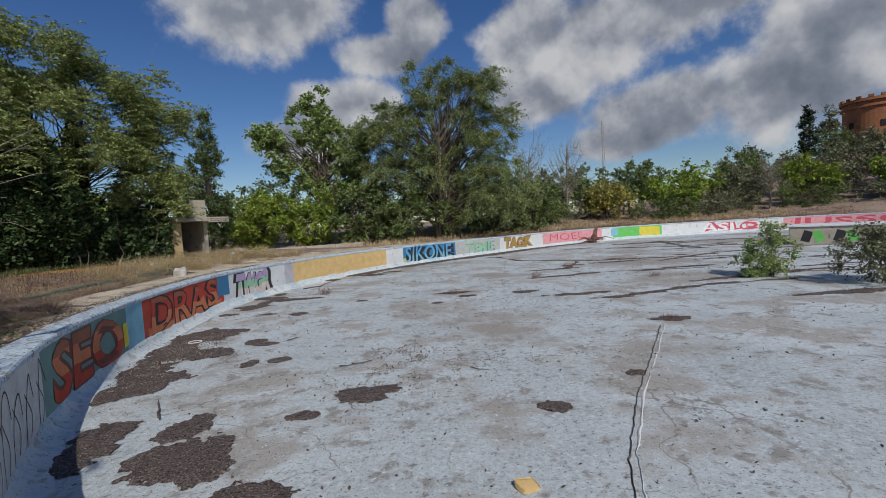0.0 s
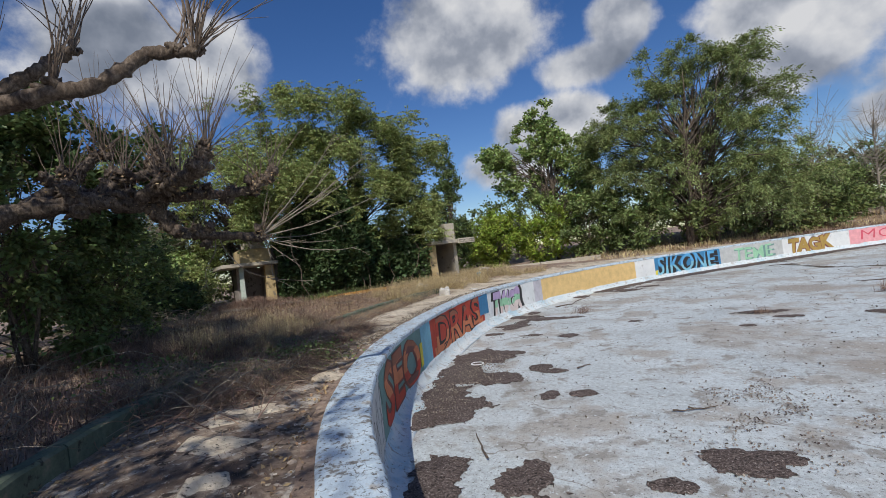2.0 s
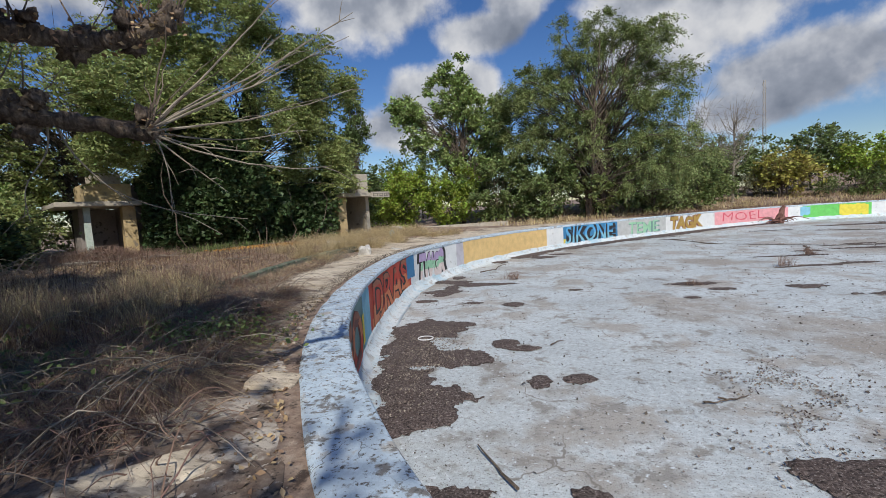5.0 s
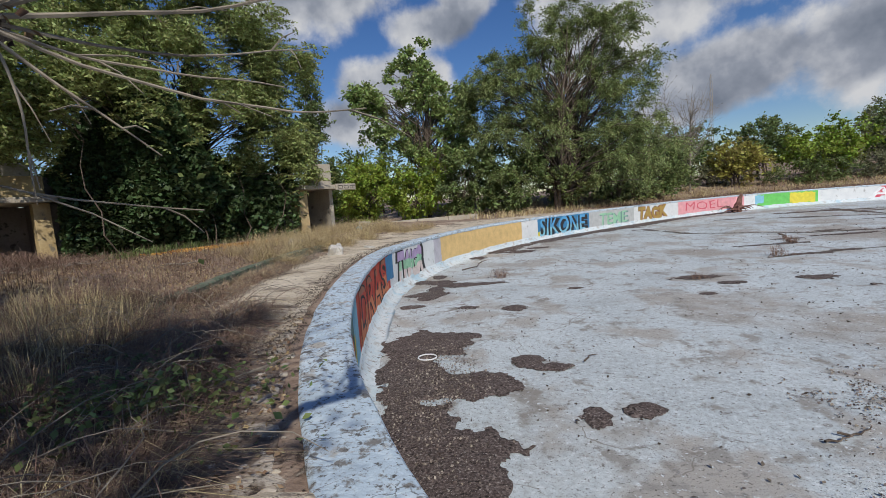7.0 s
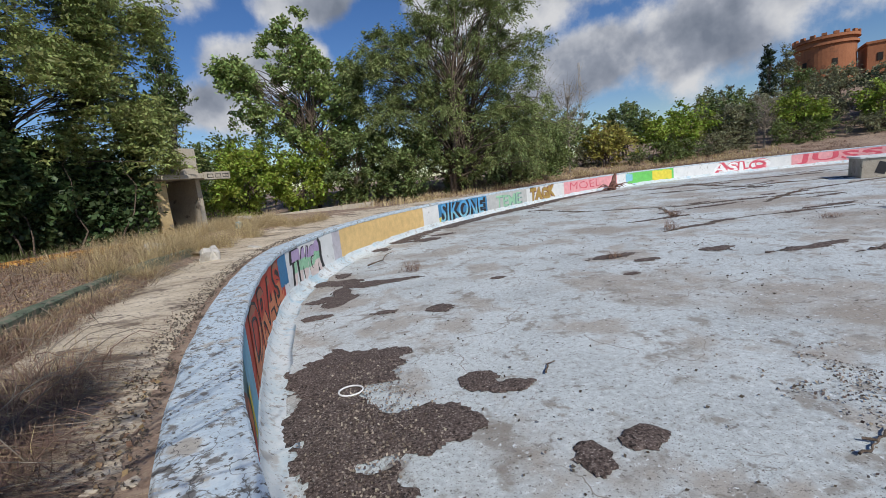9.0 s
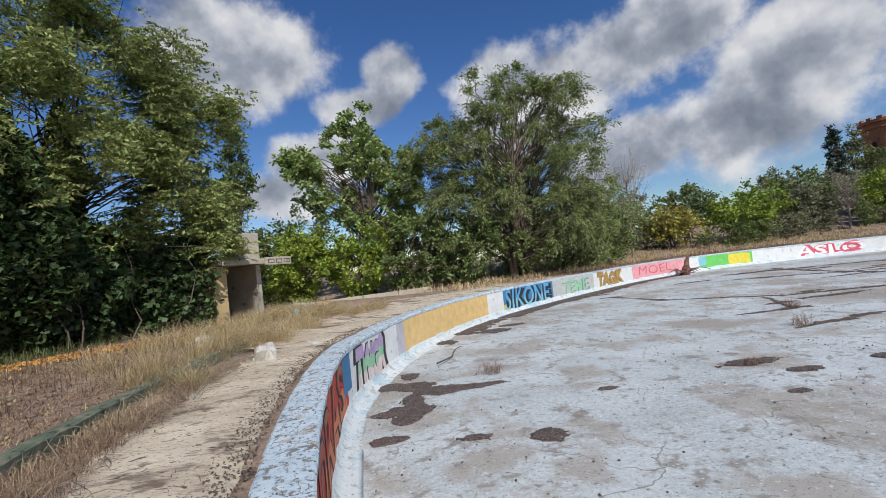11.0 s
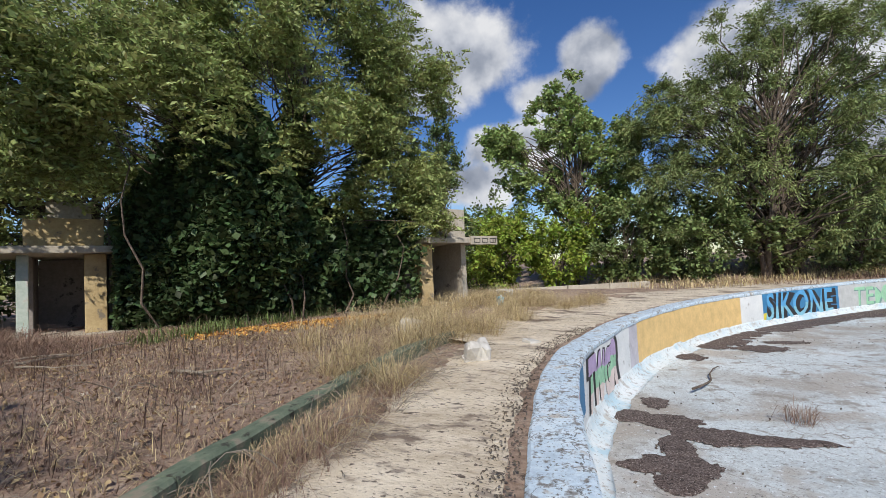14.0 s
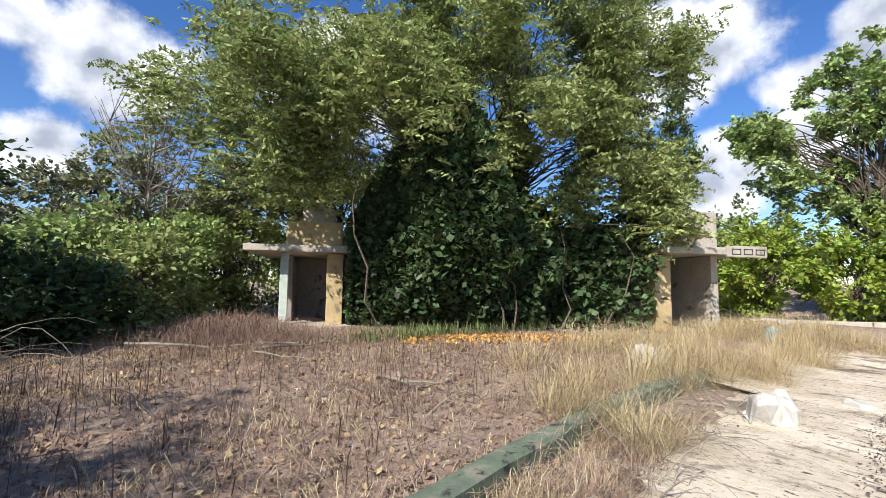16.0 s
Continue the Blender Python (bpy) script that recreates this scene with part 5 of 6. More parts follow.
def pollard(base, fork, limbs, seed, label, r=0.17):
    """A trunk, knobby limbs through the places given, and long whips from the knuckles.
    limbs: places, first and last radius, knuckles, whips at the end, whip length, the way the end's whips lean."""
    rng = np.random.default_rng(seed)
    z0 = gz(*base) - 0.05
    o = np.array([*base, z0])
    th = empty("pollarded_tree", tuple(o), label, "tree", "pollarded trees")
    h = Heap()
    v, f = tube(wander([(0, 0, 0), np.array([0.05, 0.02, 1.2]), np.array(fork) - o], 9, 0.05), r, r * 0.7, 9)
    h.add(v, f)
    h.make("trunk", M_BARK, th, smooth=True)
    whips, dead = Heap(), []
    for pts, r0, r1, knobs, n_end, length, lean in limbs:
        m_ = 70
        path = wander(np.array(pts) - o, m_, 0.035)
        rad = np.linspace(r0, r1, m_) * np.array([1 + 0.25 * noise.noise((k * 0.35, seed, 0)) + 0.5 * max(0, noise.noise((k * 0.9, seed, 4))) for k in range(m_)])
        v, f = tube(path, 1.0, 1.0, 9)
        v = (path[:, None] + (v.reshape(m_, 9, 3) - path[:, None]) * rad[:, None, None]).reshape(-1, 3)
        v = v + np.array([tuple(noise.noise_vector(Vector(q) * 14.0) * r0 * 0.3 + noise.noise_vector(Vector(q) * 37.0) * r0 * 0.2) for q in v])
        hh = Heap()
        hh.add(v, f)
        places = sorted(rng.choice(range(18, 66), knobs, replace=False).tolist()) + [m_ - 1]
        for k in places:
            for _ in range(3 if knobs > 3 else 2):
                bm = bmesh.new()
                bmesh.ops.create_icosphere(bm, subdivisions=3, radius=rad[k] * rng.uniform(0.6, 1.2))
                kv = np.array([tuple(q.co * (1 + 0.9 * noise.noise(q.co * 22 + Vector((k, 0, 0))) + 0.5 * noise.noise(q.co * 55))) for q in bm.verts]) + path[k] + rng.normal(size=3) * rad[k] * 0.8 + [0, 0, rad[k] * 0.6]
                kf = [tuple(q.index for q in fc.verts) for fc in bm.faces]
                bm.free()
                hh.add(kv, kf)
            for _ in range(n_end if k == m_ - 1 else max(3, n_end // 3)):
                n = 8
                L = length * rng.uniform(0.4, 1.2)
                w = np.linspace(0, 1, n)[:, None]
                d = rng.normal(size=3) * [0.42, 0.42, 0.2] + [0, 0, 0.85] + np.array(lean) * rng.uniform(0.1, 1.3)
                d /= np.linalg.norm(d)
                bow = np.array([d[0], d[1], 0.0]) * rng.uniform(-0.35, 0.1)
                q = path[k] + d * L * w + bow * L * (w - w * w) * 1.6 + np.cumsum(rng.normal(size=(n, 3)), 0) * 0.012
                vv, ff = tube(q, rng.uniform(0.006, 0.013), 0.002, 4)
                whips.add(vv, ff)
        hh.make("limb", M_BARK, th, smooth=True)
        if knobs > 3:
            c = path[np.array(places)[rng.integers(len(places), size=46 * len(places))]]
            dead.append(c + rng.normal(size=c.shape) * [0.09, 0.09, 0.07] + [0, 0, 0.03])
    tagged(whips.make("shoot", M_SHOOT, th, "many long thin brown shoots"), kind="stuff")
    if dead:
        leaves("dead_foliage", np.concatenate(dead), 0.05, M_LEAFDRY, th, rng, droop=0.3, narrow=0.6, label="shrivelled brown leaves")
    return th


M_LEAFDRY = material("fallen_leaf", [(0.20, 0.125, 0.07), (0.42, 0.30, 0.18)], scale=2, fine=9, rough=0.85, bump=0, island=0.4)
M_SHOOT = material("brown_shoot", [(0.12, 0.09, 0.07), (0.24, 0.19, 0.15)], scale=3, fine=20, rough=0.85, bump=0)
RIGHT = (0.87, 0.49, 0.0)
pollard((-7.9, 1.9), (-7.7, 2.1, 4.2), [
    ([(-7.75, 2.05, 4.1), (-7.4, 2.35, 4.5), (-6.9, 2.6, 4.6), (-6.4, 2.85, 4.66), (-6.15, 3.1, 4.72), (-5.98, 3.28, 4.86), (-5.87, 3.5, 5.08), (-5.72, 3.6, 5.05), (-5.56, 3.69, 5.02)], 0.078, 0.04, 2, 26, 1.25, [0.6 * c for c in RIGHT]),
    ([(-7.75, 2.05, 4.1), (-7.7, 2.9, 4.9), (-7.3, 3.6, 5.6)], 0.09, 0.05, 2, 12, 1.3, (0, 0, 0.3)),
    ([(-7.75, 2.05, 4.1), (-8.4, 1.6, 4.8), (-8.9, 1.2, 5.2)], 0.09, 0.05, 2, 10, 1.3, (0, 0, 0.3))],
        71, "bare pollarded plane tree with long thin shoots", 0.15)
pollard((-10.3, 2.9), (-10.0, 3.2, 3.9), [
    ([(-10.05, 3.1, 3.8), (-9.6, 3.7, 4.25), (-9.22, 4.2, 4.37), (-9.16, 4.6, 4.4), (-9.0, 5.13, 4.36), (-8.91, 5.28, 4.19), (-8.76, 5.36, 3.95), (-8.52, 5.51, 3.84), (-8.11, 5.73, 3.78), (-7.62, 5.98, 3.7)], 0.15, 0.06, 8, 9, 0.9, [0.2 * c for c in RIGHT]),
    ([(-9.05, 5.0, 4.37), (-8.63, 5.16, 4.56), (-8.13, 5.2, 4.58), (-7.76, 5.19, 4.64), (-7.64, 5.27, 4.92)], 0.10, 0.085, 7, 22, 1.5, (0, 0, 0.35)),
    ([(-8.95, 5.15, 4.42), (-8.44, 5.45, 4.42), (-8.03, 5.83, 4.4), (-7.73, 6.0, 4.46), (-7.51, 6.23, 4.63)], 0.075, 0.06, 7, 9, 1.0, [0.5 * c for c in RIGHT]),
    ([(-9.16, 4.6, 4.4), (-9.24, 4.89, 4.73), (-9.15, 5.27, 4.86), (-9.06, 5.6, 5.27)], 0.09, 0.06, 6, 16, 1.4, (0, 0, 0.3)),
    ([(-9.5, 3.85, 4.3), (-9.7, 4.5, 4.8), (-9.7, 5.0, 5.3)], 0.09, 0.06, 5, 14, 1.4, (0, 0, 0.3))],
        72, "knobby pollarded plane tree with straggling pale shoots", 0.2)


def hanging_shoots():
    """Long pale whips from the lowest limb: straight ones rising, and thin ones that hang and turn up again."""
    rng = np.random.default_rng(55)
    o = np.array([-7.62, 5.98, 3.69])
    th = empty("overhanging_branch", tuple(o), "long pale bare shoots springing from the plane tree", "branch")
    risers = [(-6.63, 6.81, 5.15), (-6.14, 6.99, 4.82), (-6.3, 7.24, 4.72), (-6.16, 6.86, 4.07), (-6.66, 6.9, 3.75), (-6.5, 6.7, 4.5), (-6.9, 7.2, 4.9)]
    paths = [[o, (o + np.array(e)) / 2 + [0, 0, -0.06 if k < 3 else -0.1], e] for k, e in enumerate(risers)]
    paths += [[(-8.26, 5.69, 3.75), (-8.26, 5.69, 3.53), (-8.39, 5.52, 3.27), (-8.33, 5.52, 2.99)], [(-8.2, 5.72, 3.75), (-8.15, 5.77, 3.5), (-7.87, 5.85, 3.13), (-7.45, 6.1, 2.98), (-7.05, 6.37, 2.92)],
              [o, (-7.55, 6.02, 3.6), (-7.47, 5.99, 3.36), (-7.46, 5.99, 3.05)], [o, (-7.3, 6.2, 3.55), (-6.7, 6.6, 3.5)], [o, (-7.2, 6.2, 3.45), (-6.6, 6.5, 3.32), (-6.3, 6.6, 3.35)], [o, (-7.35, 6.1, 3.4), (-7.1, 6.2, 3.15)]]
    for k, pth in enumerate(paths):
        h = Heap()
        p = wander(pth, 14, 0.02) - o
        v, f = tube(p, 0.012 if k < 4 else 0.009, 0.003, 5)
        h.add(v, f)
        for _ in range(3):
            q0 = p[rng.integers(5, 13)]
            d = (p[-1] - p[0]) * rng.uniform(0.1, 0.22) + rng.normal(size=3) * 0.07
            v, f = tube(np.stack([q0, q0 + d * 0.5 + [0, 0, 0.02], q0 + d]), 0.005, 0.002, 4)
            h.add(v, f)
        h.make("shoot", M_TWIG, th)
    c = np.array([(-8.3, 5.5, 2.95), (-7.1, 6.3, 2.95), (-8.35, 5.5, 3.05)])[rng.integers(3, size=26)] + rng.normal(size=(26, 3)) * 0.1 - o
    leaves("foliage", c, 0.045, L_MID, th, rng, droop=0.6, narrow=0.6)


hanging_shoots()


# ---- grasses and weeds ----
def blades(name, x, y, z, height, mat, rng, width=0.008, lean=0.5, label="", cat="grass", kind="stuff", fan=None):
    """Many single bent blades as one mesh."""
    n = len(x)
    a = rng.uniform(0, 2 * np.pi, n)
    if fan is not None:
        a = np.arctan2(fan[:, 1], fan[:, 0]) + rng.normal(size=n) * 0.7
    d = np.stack([np.cos(a), np.sin(a), np.zeros(n)], 1)
    sd = np.stack([-d[:, 1], d[:, 0], np.zeros(n)], 1) * (width * rng.uniform(0.6, 1.4, n))[:, None] / 2
    b = np.stack([x, y, z], 1)
    h = (height * rng.uniform(0.45, 1.25, n))[:, None]
    ln = (lean * rng.uniform(0.1, 1.3, n))[:, None] * h
    up = np.array([[0, 0, 1.0]])
    m1 = b + up * h * 0.55 + d * ln * 0.3
    tip = b + up * h * np.maximum(0.12, 1 - 0.45 * (ln / h)) + d * ln
    v = np.stack([b - sd, b + sd, m1 + sd * 0.8, m1 - sd * 0.8, tip], 1).reshape(-1, 3)
    idx = (np.arange(n) * 5)[:, None]
    tri = np.concatenate([idx + [0, 1, 2], idx + [0, 2, 3], idx + [3, 2, 4]], 1).reshape(-1)
    me = bpy.data.meshes.new(name)
    me.vertices.add(5 * n)
    me.vertices.foreach_set("co", v.ravel())
    me.loops.add(9 * n)
    me.loops.foreach_set("vertex_index", tri)
    me.polygons.add(3 * n)
    me.polygons.foreach_set("loop_start", np.arange(0, 9 * n, 3))
    me.update(calc_edges=True)
    me.materials.append(mat)
    return tagged(new(name, me), label, cat, kind=kind)


FAN = [None]


def strip_points(p0, p1, o0, o1, tufts, per, sd, rng, clump=0.0):
    """Points in tufts over a strip along the wall, between two offsets outwards."""
    s = rng.uniform(station(*p0), station(*p1), tufts)
    o = rng.uniform(o0, o1, tufts)
    if clump:
        keep = np.array([noise.noise((a * 0.55, b * 0.8, 11.0)) for a, b in zip(s, o)]) > rng.normal(size=tufts) * 0.15 - 0.15 + clump
        s, o = s[keep], o[keep]
    q = on_wall(s, np.zeros(len(s)), -o)
    q = np.repeat(q, per, 0)
    j_ = rng.normal(size=(len(q), 2)) * sd
    q[:, :2] += j_
    FAN[0] = j_
    return q[:, 0], q[:, 1], ground_z(q[:, 0], q[:, 1]) - 0.02


g_rng = np.random.default_rng(41)
for nm, p0, p1, o0, o1, tufts, per, sd, hgt, mat, wid, lean, clump, lb, cat in [
        ("dry_grass", (-8.9, 16.2), (-8.0, 24.0), 2.3, 5.4, 300, 90, 0.09, 0.78, M_STRAW, 0.0045, 1.7, 0.24, "tall golden dry grass round the end of the curb", "grass"),
        ("dry_grass", (-8.0, 24.0), (-6.6, 27.5), 2.6, 6.5, 230, 70, 0.11, 0.7, M_STRAW, 0.005, 1.6, 0.16, "tall golden dry grass beside the pavilion", "grass"),
        ("dry_grass", (-7.4, 9.2), (-9.0, 18.5), 2.35, 2.95, 130, 46, 0.09, 0.32, M_STRAW, 0.004, 2.3, 0.18, "straw-coloured dry grass between path and curb", "grass"),
        ("dry_weeds", (-7.4, 9.2), (-9.0, 18.5), 2.2, 2.95, 520, 16, 0.10, 0.28, M_WEED, 0.005, 1.6, 0.03, "brown withered weeds between path and curb", "weeds"),
        ("dry_weeds", (-7.2, 8.6), (-8.9, 20.5), 3.2, 10.5, 5200, 9, 0.12, 0.12, M_WEED, 0.007, 2.0, 0.0, "low brown withered weeds over the flower bed", "weeds"),
        ("dry_grass", (-7.2, 8.6), (-8.9, 20.5), 3.2, 10.5, 1150, 14, 0.14, 0.17, M_STRAW, 0.005, 2.4, 0.05, "pale straw scattered over the flower bed", "grass"),
        ("weed_stalks", (-7.6, 10.0), (-8.9, 20.0), 3.4, 9.5, 900, 2, 0.03, 0.45, M_STALK, 0.008, 0.5, 0.0, "upright dark dead weed stalks in the flower bed", "weeds"),
        ("brushwood", (-5.9, 6.1), (-8.0, 10.9), 1.45, 3.6, 1800, 18, 0.16, 0.40, M_WEED, 0.005, 2.1, 0.02, "tangled brown brushwood beside the coping", "brushwood"),
        ("brushwood", (-6.1, 6.5), (-8.2, 11.6), 1.45, 3.4, 900, 14, 0.16, 0.42, M_STRAW, 0.0045, 2.2, 0.08, "tangled straw-coloured brushwood beside the coping", "brushwood"),
        ("dry_weeds", (-1.0, 1.8), (-8.4, 12.8), 0.95, 2.2, 900, 7, 0.12, 0.13, M_WEED, 0.006, 1.6, 0.1, "withered weeds on the soil beside the coping", "weeds"),
        ("dry_weeds", (-4.4, 4.1), (-7.6, 10.0), 3.3, 8.0, 1800, 8, 0.16, 0.3, M_WEED, 0.008, 1.2, 0.0, "dark withered weeds under the plane trees", "weeds"),
        ("dry_grass", (-7.0, 8.2), (-7.9, 10.7), 2.4, 4.4, 240, 34, 0.10, 0.8, M_STRAW, 0.004, 0.9, 0.08, "tall thin straw-coloured grass beyond the path", "grass"),
        ("dry_weeds", (-6.9, 8.0), (-8.2, 12.0), 2.3, 4.4, 560, 26, 0.10, 0.62, M_WEED, 0.005, 1.2, 0.02, "tall brown tangled weeds beyond the path", "weeds"),
        ("dry_weeds", (-6.5, 7.3), (-7.9, 10.6), 1.2, 2.6, 520, 24, 0.11, 0.44, M_WEED, 0.005, 1.7, 0.04, "brown tangled weeds spreading over the path", "weeds"),
        ("dry_grass", (-3, 33), (40, 48.5), 2.2, 10, 2600, 8, 0.3, 0.6, M_STRAW, 0.025, 1.0, 0.1, "dry straw-coloured grass on the bank beyond the pool", "grass"),
        ("dry_weeds", (0, 36), (44, 46), 0.9, 9, 2400, 9, 0.25, 0.34, M_WEED, 0.022, 1.6, 0.05, "brown dead weeds on the bank beyond the pool", "weeds"),
        ("green_weeds", (-8.9, 17), (-8.9, 20.5), 7.4, 8.4, 90, 14, 0.12, 0.35, L_MID, 0.02, 0.8, 0.0, "green weeds at the foot of the ivy", "weeds")]:
    x, y, z = strip_points(p0, p1, o0, o1, tufts, per, sd, g_rng, clump)
    blades(nm, x, y, z, hgt, mat, g_rng, wid, lean, lb, cat, fan=FAN[0])

# fallen leaves and twigs on the soil
M_LEAFORANGE = material("fallen_orange_leaf", [(0.42, 0.20, 0.05), (0.60, 0.34, 0.10)], scale=2, fine=9, rough=0.85, bump=0, island=0.3)


def ground_leaves(name, p0, p1, o0, o1, n, size, mat, label):
    x, y, z = strip_points(p0, p1, o0, o1, n, 1, 0.0, g_rng, 0.0)
    holder = leaves(name, np.column_stack([x, y, z + 0.035 + g_rng.uniform(0, 0.02, len(x))]), size, mat, None, g_rng, narrow=0.6)
    tagged(holder, label, "fallen leaves", kind="stuff")


ground_leaves("fallen_leaves", (-0.5, 1.5), (-7.8, 10.5), 0.6, 4.5, 7000, 0.05, M_LEAFDRY, "dry brown leaves fallen on the soil")
ground_leaves("fallen_leaves", (-7.5, 9.5), (-9.0, 19.5), 3.2, 9.5, 7000, 0.06, M_LEAFDRY, "dry brown leaves fallen on the flower bed")
lx, ly = g_rng.uniform(3.4, 8.8, 1800), 0.75 + np.abs(g_rng.normal(size=1800)) * 0.5
wx, wy = -13.4 - 0.5 * lx + 0.866 * ly, 25.4 - 0.866 * lx - 0.5 * ly
tagged(leaves("fallen_leaves", np.column_stack([wx, wy, ground_z(wx, wy) + 0.05]), 0.09, M_LEAFORANGE, None, g_rng, narrow=0.6), "orange leaves fallen in front of the ivy", "fallen leaves", kind="stuff")


def stick(x, y, z, length, rz, seed, label, r=0.018, mat=None, bend=0.06):
    rng = np.random.default_rng(seed)
    n = 7
    u = np.linspace(-0.5, 0.5, n)
    p = np.column_stack([u * length, np.cumsum(rng.normal(size=n)) * bend * length * 0.3, r + 0.03 * np.abs(np.sin(u * 4)) * length])
    v, f = tube(p, r, r * 0.4, 6)
    ob = mesh_object("stick", v, f, mat or M_TWIG)
    ob.matrix_basis = pose(x, y, z, 0, 0, rz)
    tagged(ob, label, "stick")


stick(-5.05, 7.5, 0.012, 0.95, 122, 1, "dead straight stick on the pool floor", 0.02, M_BARK)
stick(-14.0, 15.3, gz(-14.0, 15.3), 0.9, 20, 2, "weathered stick lying in the flower bed", 0.035)
stick(-17.2, 13.9, gz(-17.2, 13.9) + 0.05, 2.6, 60, 3, "long pale branch lying among weeds", 0.03)
stick(-16.6, 15.2, gz(-16.6, 15.2) + 0.05, 1.8, 100, 4, "long pale branch lying among weeds", 0.025)
stick(-6.7, 23.2, 0.012, 2.6, 70, 5, "long curved stick on the pool floor", 0.03, M_BARK, 0.12)
stick(-8.9, 6.6, gz(-8.3, 6.9) + 0.15, 2.4, 150, 6, "thin pale twig over brushwood", 0.012)
stick(-9.6, 8.4, gz(-9.0, 8.4) + 0.2, 2.2, 110, 7, "thin pale twig over brushwood", 0.010)
stick(-8.3, 7.4, gz(-7.6, 7.4) + 0.12, 1.6, 60, 8, "thin pale twig over brushwood", 0.010)
stick(-2.2, 9.4, 0.012, 0.35, 15, 9, "small broken twig on the pool floor", 0.015, M_BARK, 0.2)
stick(-4.2, 12.0, 0.012, 0.4, 40, 12, "small forked dead twig on the pool floor", 0.018, M_BARK, 0.25)
stick(-1.9, 9.5, 0.012, 0.45, 10, 13, "small broken twig on the pool floor", 0.015, M_BARK, 0.2)
stick(0.6, 8.7, 0.012, 0.4, -30, 10, "small broken twig on the pool floor", 0.012, M_BARK, 0.2)


def hoop(x, y, z, r):
    a = np.linspace(0, 2 * np.pi, 33)
    p = np.column_stack([np.cos(a) * r, np.sin(a) * r * 0.9, np.full(33, 0.02)])
    v, f = tube(p, 0.013, 0.013, 6)
    ob = mesh_object("plastic_hoop", v, f[:-2], P["white"], smooth=True)
    ob.matrix_basis = pose(x, y, z)
    tagged(ob, "small white plastic ring lying on leaf litter", "ring")


hoop(-7.09, 12.27, 0.035, 0.17)


# ---- cracks, chips and weeds on the pool floor ----
M_CRACK = material("crack_dirt", [(0.06, 0.05, 0.04), (0.15, 0.125, 0.10)], scale=6, fine=30, rough=0.95, bump=0.6)
M_GRIT = material("litter_scrap", [(0.10, 0.075, 0.06), (0.34, 0.29, 0.25)], scale=3, fine=20, rough=0.95, bump=0, island=0.6)
M_CAULK = material("pale_joint_filler", [(0.58, 0.58, 0.56), (0.70, 0.71, 0.70)], scale=6, fine=30, rough=0.85, bump=0.3)


def floor_line(name, pts, width, mat, seed, label, z=0.016, category="crack"):
    p = np.array(pts, float)
    d = np.concatenate([[0], np.cumsum(np.linalg.norm(np.diff(p, axis=0), axis=1))])
    t = np.arange(0, d[-1], 0.12)
    q = np.stack([np.interp(t, d, p[:, 0]), np.interp(t, d, p[:, 1])], 1)
    q += np.array([(noise.noise((a * 1.1, seed, 0)) * 0.16 * min(1, width * 4) + noise.noise((a * 5, seed, 0)) * 0.04, noise.noise((a * 1.1, seed, 5)) * 0.16 * min(1, width * 4) + noise.noise((a * 5, seed, 6)) * 0.04) for a in t])
    tg = np.gradient(q, axis=0)
    tg /= np.linalg.norm(tg, axis=1, keepdims=True) + 1e-9
    w = np.array([width * max(0.12, 0.6 + 1.1 * noise.noise((a * 0.9, seed, 3)) + 0.5 * noise.noise((a * 6, seed, 2))) for a in t])[:, None] / 2
    nn = np.stack([-tg[:, 1], tg[:, 0]], 1)
    k = len(t)
    v = np.concatenate([np.column_stack([q + nn * w, np.full(k, 0.006)]), np.column_stack([q, np.full(k, z)]), np.column_stack([q - nn * w, np.full(k, 0.006)])])
    f = [(i, i + 1, k + i + 1, k + i) for i in range(k - 1)] + [(k + i, k + i + 1, 2 * k + i + 1, 2 * k + i) for i in range(k - 1)]
    ob = mesh_object(name, v, f, mat)
    tagged(ob, label, category)
    return q


weed_at = []
floor_line("floor_joint", [(5.6, 11.3), (4.4, 9.2), (3.1, 7.0), (2.2, 5.2), (1.6, 3.4)], 0.045, M_CAULK, 1, "pale filled joint across the pool floor", category="joint")
floor_line("floor_crack", [(5.5, 11.3), (4.3, 9.2), (3.0, 7.0), (2.1, 5.2), (1.5, 3.4)], 0.02, M_CRACK, 2, "dark crack along a filled joint", 0.024)
for i, (pts, w) in enumerate([([(4.3, 35.4), (5.4, 31.4), (7.9, 29.7), (9.6, 28.4), (13.3, 28.0), (17.5, 26.5)], 0.6), ([(6.9, 24.9), (7.7, 26.4), (8.7, 28.8)], 0.34), ([(21.0, 43.1), (19.8, 37.7), (19.4, 33.0)], 0.7), ([(14, 38), (20, 35), (27, 33), (34, 29)], 0.9), ([(12.5, 26), (18, 29), (25, 30)], 0.4),
                              ([(10, 18), (15, 19), (21, 17.6)], 0.45), ([(6, 15.5), (10, 17), (14, 17.2)], 0.35), ([(16, 42), (24, 41), (33, 38)], 1.0), ([(-1.5, 34.0), (2, 36.6), (6, 40.4), (9, 43)], 0.5), ([(20, 24), (26, 22), (33, 20)], 0.5),
                              ([(4, 21.5), (8, 22.5), (13, 22)], 0.25), ([(11, 14), (16, 14.4), (22, 13)], 0.5)]):
    q = floor_line("floor_crack", pts, w, M_CRACK, 10 + i, "dark dirt-filled crack in the pool floor")
    weed_at.append(q)
    for xx, yy in q[::14]:
        if noise.noise((xx, yy, 2)) > 0.05:
            litter([(float(xx), float(yy), 0.6 + 0.6 * abs(noise.noise((xx * 2, yy, 1))), 0.17)], int(xx * 7 + yy * 13) % 97 + 100, (), 0.5, 0.07)
st_rng = np.random.default_rng(91)
